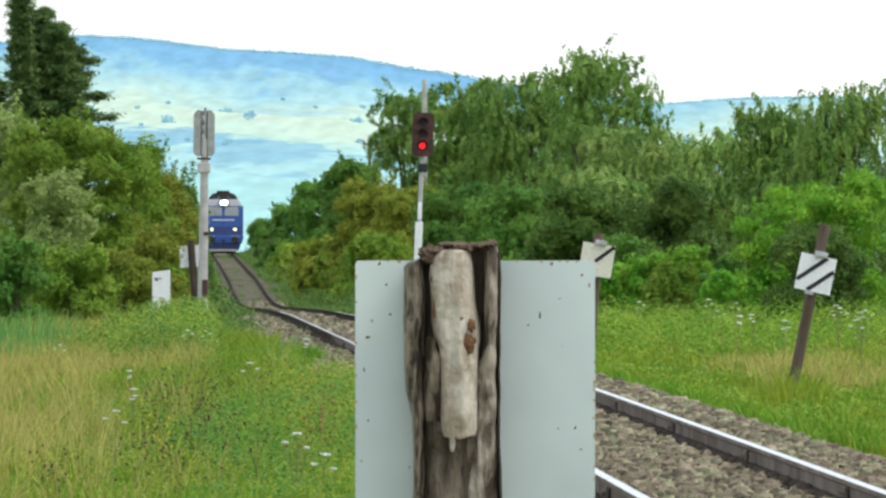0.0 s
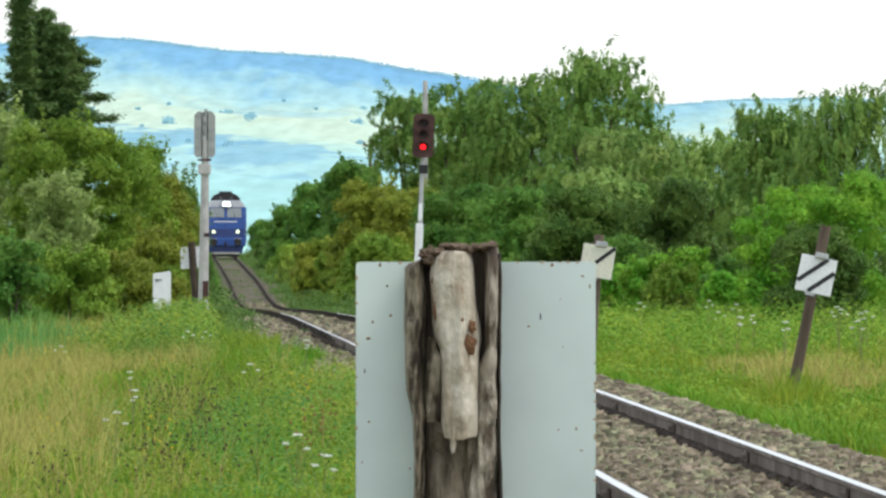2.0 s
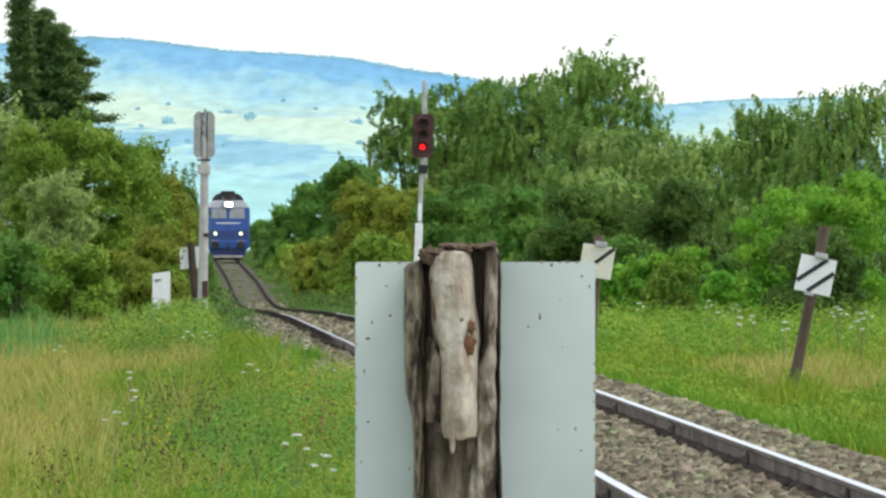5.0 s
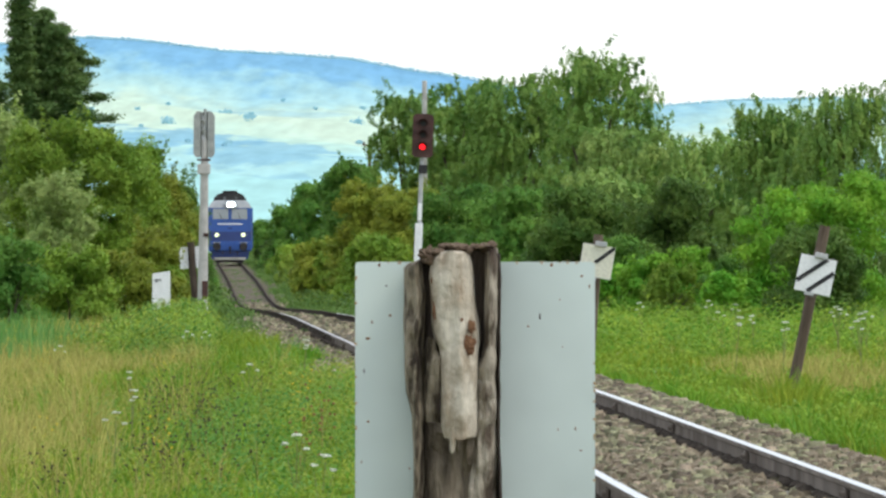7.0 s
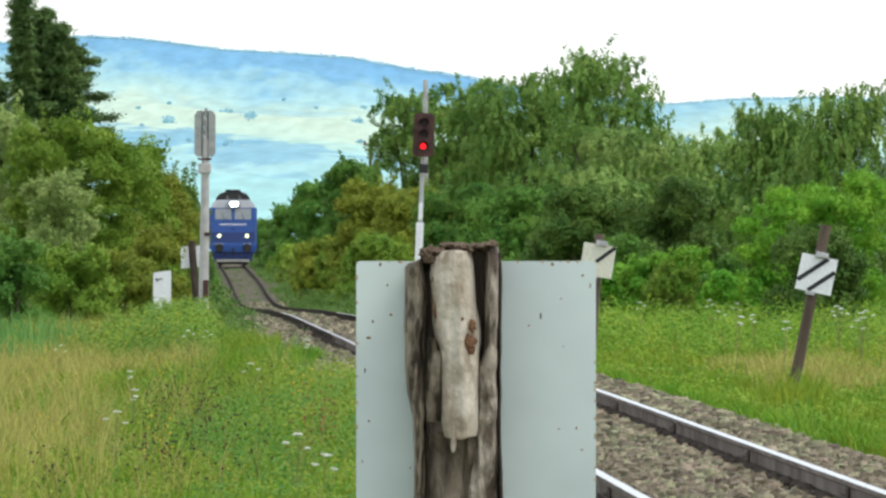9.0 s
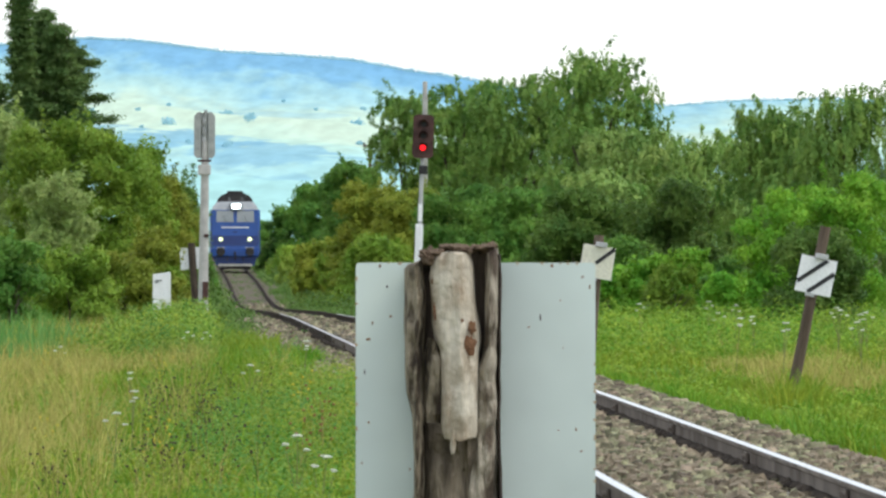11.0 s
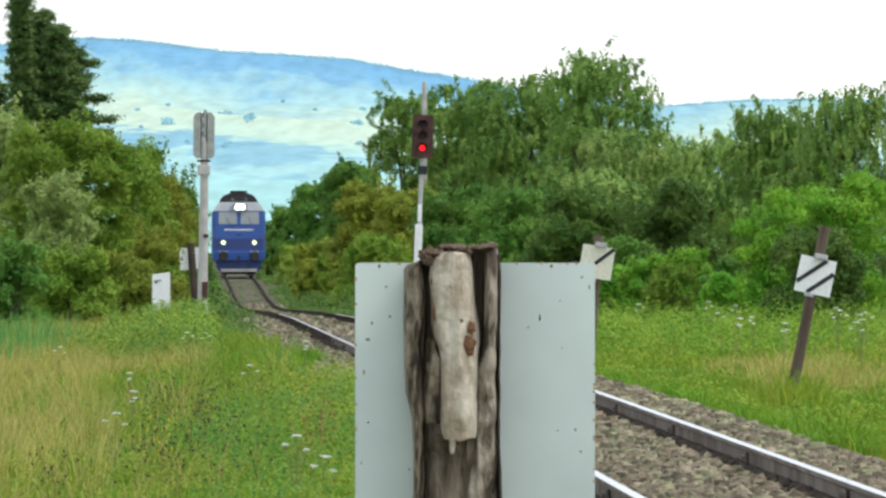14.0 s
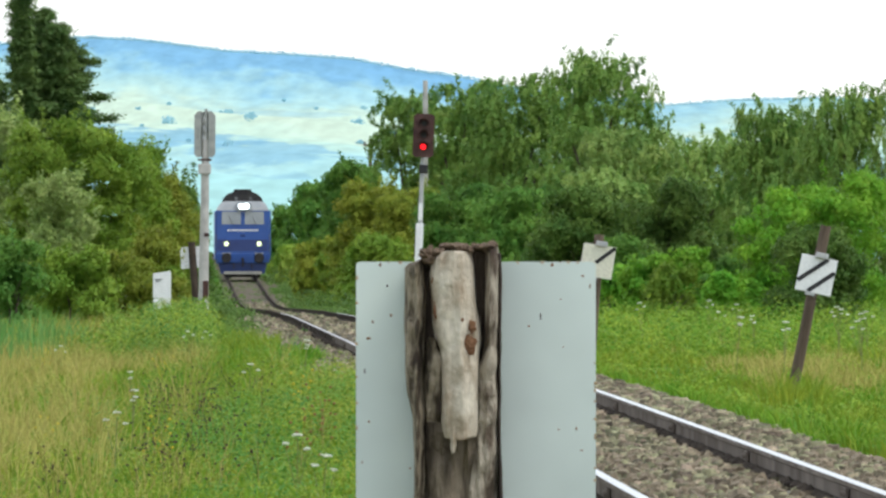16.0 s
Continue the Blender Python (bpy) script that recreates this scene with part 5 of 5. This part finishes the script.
WEED = weedy("weed_leaf", (0.11, 0.255, 0.018), (0.30, 0.36, 0.04))
WEEDSIDE = weedy("verge_weed_leaf", (0.11, 0.27, 0.02), (0.30, 0.43, 0.045))
WEEDBLUE = weedy("weed_blue_green", (0.075, 0.22, 0.035), (0.16, 0.34, 0.06))
rng = np.random.default_rng(77)
x, y = meadow(rng, 2600, 58, 300, -1, 1.5)
keep = rng.random(len(x)) < 0.12 + 0.88 * np.clip(1 - (track_x(y) - 1.8 - x) / 3.0, 0, 1)
weeds("leafy_weeds", x[keep], y[keep], rng, WEED, "soft fresh green weeds among the grass", per=70, size=0.042, tall=0.5)
x, y = meadow(rng, 1700, 58, 240, -1, 1.5)
keep = (rng.random(len(x)) < 0.2 + 0.8 * np.clip(1 - (track_x(y) - 1.8 - x) / 2.8, 0, 1)) & (patch(x * 1.7 + 2, y * 1.2) > 0.5)
x, y = x[keep], y[keep]
weeds("blue_green_weeds", x, y, rng, WEEDBLUE, "blue-green leafy weeds among the grass", per=60, size=0.04, tall=0.5)
x, y = meadow(rng, 2200, 70, 330, 1, 1.1)
keep = rng.random(len(x)) < 0.25 + 0.75 * patch(x * 2.0, y * 1.7)
x, y = x[keep], y[keep]
weeds("leafy_weeds", x, y, rng, WEEDSIDE, "soft fresh green weeds beside the ballast", tall=0.32)
# a fringe of tall weeds before the bushes
x = rng.uniform(-10.5, -5.6, 420)
y = rng.uniform(205, 262, 420)
weeds("tall_weeds", x, y, rng, LEAF["brown"], "brownish green weeds in front of the bushes", per=34, size=0.10, tall=0.6, spread=0.2)
x = rng.uniform(2.8, 11.5, 620)
y = rng.uniform(205, 285, 620)
weeds("tall_weeds", x, y, rng, WEEDSIDE, "tall green weeds in front of the bushes", per=44, size=0.10, tall=1.0, spread=0.2)


# the mound of growth round the foot of the signal and the marker
for tone, seed, words in ((WEED, 3, "waist-high green weeds round the signal's foot"), (LEAF["olive"], 4, "waist-high olive weeds round the signal's foot"), (LEAF["dark"], 5, "dark green weeds round the signal's foot")):
    x = np.clip(rng.normal(-4.85, 0.42, 330), -6.2, -3.6)
    y = rng.uniform(185, 236, 330)
    keep = x < track_x(y) - 3.0
    weeds("mound_weeds", x[keep], y[keep], rng, tone, words, per=60, size=0.08, tall=1.12, spread=0.2)
# darker clumps beside the near shoulder, and a stand of reeds before the bushes
y = rng.uniform(66, 118, 260)
x = track_x(y) - rng.uniform(1.8, 3.4, len(y))
weeds("blue_green_weeds", x, y, rng, WEEDBLUE, "blue-green leafy clumps near the shoulder", per=60, size=0.045, tall=0.5, spread=0.16)
y = rng.uniform(188, 222, 700)
x = -9.2 + 2.4 * rng.random(700) ** 1.7
blades("reeds", x, y, rng.uniform(0.5, 1.15, 700), np.full(700, 0.03), rng.uniform(0.1, 0.5, 700), leafy("reed_leaf", (0.13, 0.33, 0.07), (0.22, 0.42, 0.11)), rng, "tall blue-green reeds in front of the bushes")
# shoulder weeds on the near side
y = rng.uniform(66, 134, 420)
x = track_x(y) - rng.uniform(1.55, 2.7, len(y))
weeds("shoulder_weeds", x, y, rng, WEED, "green weeds creeping over the ballast shoulder", per=55, size=0.045, tall=0.5, spread=0.15)
# growth that hems in the line farther off; its shade is in the leaf colour
y = rng.uniform(215, 900, 1000)
x = track_x(y) + rng.uniform(1.9, 5.0, len(y))
weeds("lineside_weeds", x, y, rng, LEAF["darkol"], "dark olive growth crowding the far line", per=40, size=0.17, tall=0.95, spread=0.3)
y = rng.uniform(225, 900, 1100)
x = track_x(y) + np.where(rng.random(len(y)) < 0.7, rng.uniform(1.2, 2.3, len(y)), rng.uniform(-2.6, -1.9, len(y)))
weeds("creeping_weeds", x, y, rng, LEAF["darkol"], "dark olive weeds creeping over the far ballast", per=26, size=0.12, tall=0.28, spread=0.2)
y = rng.uniform(290, 900, 700)
x = track_x(y) - rng.uniform(2.0, 5.0, len(y))
weeds("lineside_weeds", x, y, rng, LEAF["darkol"], "dark olive growth crowding the far line", per=40, size=0.17, tall=1.1, spread=0.3)


# low growth between the rails of the far stretch
y = rng.uniform(330, 900, 160)
x = track_x(y) + rng.uniform(-0.6, 0.6, len(y))
weeds("track_weeds", x, y, rng, LEAF["darkol"], "thin low weeds between the far rails", per=12, size=0.09, tall=0.05, spread=0.16)
y = rng.uniform(310, 900, 900)
x = track_x(y) - rng.uniform(1.3, 2.4, len(y))
weeds("creeping_weeds", x, y, rng, LEAF["darkol"], "dark weeds creeping over the far ballast", per=26, size=0.12, tall=0.25, spread=0.2)
# pale dry tufts in front of the mound
y = rng.uniform(166, 196, 70)
x = np.clip(rng.normal(-5.4, 0.8, 70), -8, -3.9)
tussocks("dry_tufts", x, y, 30, 0.2, 0.6, 1.0, 0.008, STRAW, rng, "pale dry grass tufts before the weeds")


def wild_carrot():
    s = new("wild_carrot")
    tagged(s, "white-flowered wild carrot standing in the grass", "wildflower", "wild carrots in the meadow")
    bm = bmesh.new()
    rod(bm, (0, 0, -0.05), (0.02, 0, 0.62), 0.006, 0.004, 6)
    for ex, ez in ((-0.07, 0.56), (0.09, 0.53)):
        rod(bm, (0.01, 0, 0.28), (ex, 0, ez), 0.004, 0.003, 5)
    part("stem", bm, STEM, s)
    for k, (dx, dz, r) in enumerate(((0.02, 0.66, 0.034), (-0.07, 0.60, 0.02), (0.09, 0.57, 0.018))):
        bm = bmesh.new()
        for q in range(16):
            a, d = q * 2.4, r * math.sqrt(q / 16)
            ball(bm, (dx + d * math.cos(a), d * math.sin(a), dz - 0.12 * d + 0.004 * math.sin(q * 5.1)), 0.011, 1, (1, 1, 0.55))
        part("umbel", bm, UMBEL, s, "flat white flower umbel")
    return s


def seed_weed(material, name, label, category, group, top_r):
    s = new(name)
    tagged(s, label, category, group)
    r2 = np.random.default_rng(5)
    bm = bmesh.new()
    rod(bm, (0, 0, -0.05), (0, 0, 0.5), 0.004, 0.002, 6)
    part("stem", bm, DRYSTEM, s)
    for k in range(9):
        a = k * 2.4
        e = (0.16 * math.cos(a) * r2.uniform(0.4, 1), 0.16 * math.sin(a) * r2.uniform(0.4, 1), 0.34 + 0.035 * k)
        bm = bmesh.new()
        rod(bm, (0, 0, 0.15 + 0.03 * k), e, 0.0012, 0.0008, 4)
        ball(bm, e, top_r, 1, (1, 1, 0.8))
        part("flower_head", bm, material, s)
    return s


def scatter(first, spots, seed, size=1.0):
    r2 = np.random.default_rng(seed)
    for k, (x, y) in enumerate(spots):
        m = pose(float(x), float(y), float(ground_z(x, y)) + r2.uniform(-0.08, 0.14), r2.uniform(-6, 6), r2.uniform(-6, 6), r2.uniform(0, 360)) @ Matrix.Diagonal((size, size, size, 1))
        if k == 0 and size > 1.0:
            continue  # the first one stands already
        if k == 0:
            first.matrix_basis = m
        else:
            copy_thing(first, m)


r3 = np.random.default_rng(31)
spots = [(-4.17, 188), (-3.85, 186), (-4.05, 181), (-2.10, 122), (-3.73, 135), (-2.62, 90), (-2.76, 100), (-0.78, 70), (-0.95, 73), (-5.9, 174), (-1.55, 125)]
tall_spots = [(5.30, 225), (5.90, 228), (6.15, 222), (5.62, 226), (7.0, 200), (7.15, 204), (7.35, 198), (7.6, 202), (4.2, 236), (6.4, 172), (4.4, 170), (5.0, 166), (6.1, 128)]
CARROT = wild_carrot()
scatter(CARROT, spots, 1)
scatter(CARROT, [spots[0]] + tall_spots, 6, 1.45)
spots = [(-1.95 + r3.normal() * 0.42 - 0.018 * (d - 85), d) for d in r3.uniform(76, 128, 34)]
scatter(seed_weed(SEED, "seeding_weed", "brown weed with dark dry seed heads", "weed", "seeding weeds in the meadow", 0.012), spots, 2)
xs, ys = meadow(r3, 5, 74, 170, -1, 1.2)
scatter(seed_weed(YELLOW, "yellow_wildflower", "small yellow wildflower in the long grass", "wildflower", "yellow flowers in the meadow", 0.013), list(zip(xs, ys)), 3)
spots = [(-0.97 + r3.normal() * 0.1, d) for d in r3.uniform(78, 90, 3)]
scatter(seed_weed(REDWEED, "reddish_dock", "reddish seeding dock near the ballast", "weed", "docks near the ballast", 0.013), spots, 4)


# ---- shrubs and woods on the far slopes ----
def far_shrubs():
    rng = np.random.default_rng(12)
    P = []
    n = 90
    y = rng.uniform(2600, 4150, n)
    x = rng.uniform(-0.05, 0.055, n) * y
    for k in range(n):
        z = hill_z(x[k], y[k])
        r = rng.choice([0.4, 0.6, 0.9, 1.3], p=[0.4, 0.3, 0.2, 0.1])
        m = int(90 * r + 20)
        P.append(np.array([x[k], y[k], z + r * 0.5]) + rng.normal(size=(m, 3)) * np.array([r * 0.8, r * 2, r * 0.45]))
    for xx in np.linspace(-230, 230, 420):
        z = hill_z(xx, 4590)
        P.append(np.array([xx, 4590, z - 0.3]) + rng.normal(size=(34, 3)) * np.array([1.3, 2, rng.choice([0.3, 0.45, 0.6])]))
    P = np.concatenate(P)
    # the leaf colour has the blue of the haze mixed in
    ob = leaf_cloud("far_woods", P, np.tile([0, -1.0, 0.6], (len(P), 1)), 0.7, 0.65, rng, mat("haze_tinted_far_wood", (0.27, 0.50, 0.58), (0.32, 0.54, 0.59), scale=0.01, fine=0.2, rough=1.0, bump=0, spec=0), None)
    tagged(ob, "distant shrubs and wooded ridge, tinted blue by haze", "woods", kind="stuff")


far_shrubs()


# ---- what moves ----
def motions():
    rows = []
    for t in (0, 2, 4, 6, 8, 10, 12, 14, 16):
        y = 850.0 - 15.25 * t
        rows.append((t, pose(float(track_x(y)), y, float(rail_z(y)), 0, 0, 1.346)))
    walk(LOCO, rows)


motions()
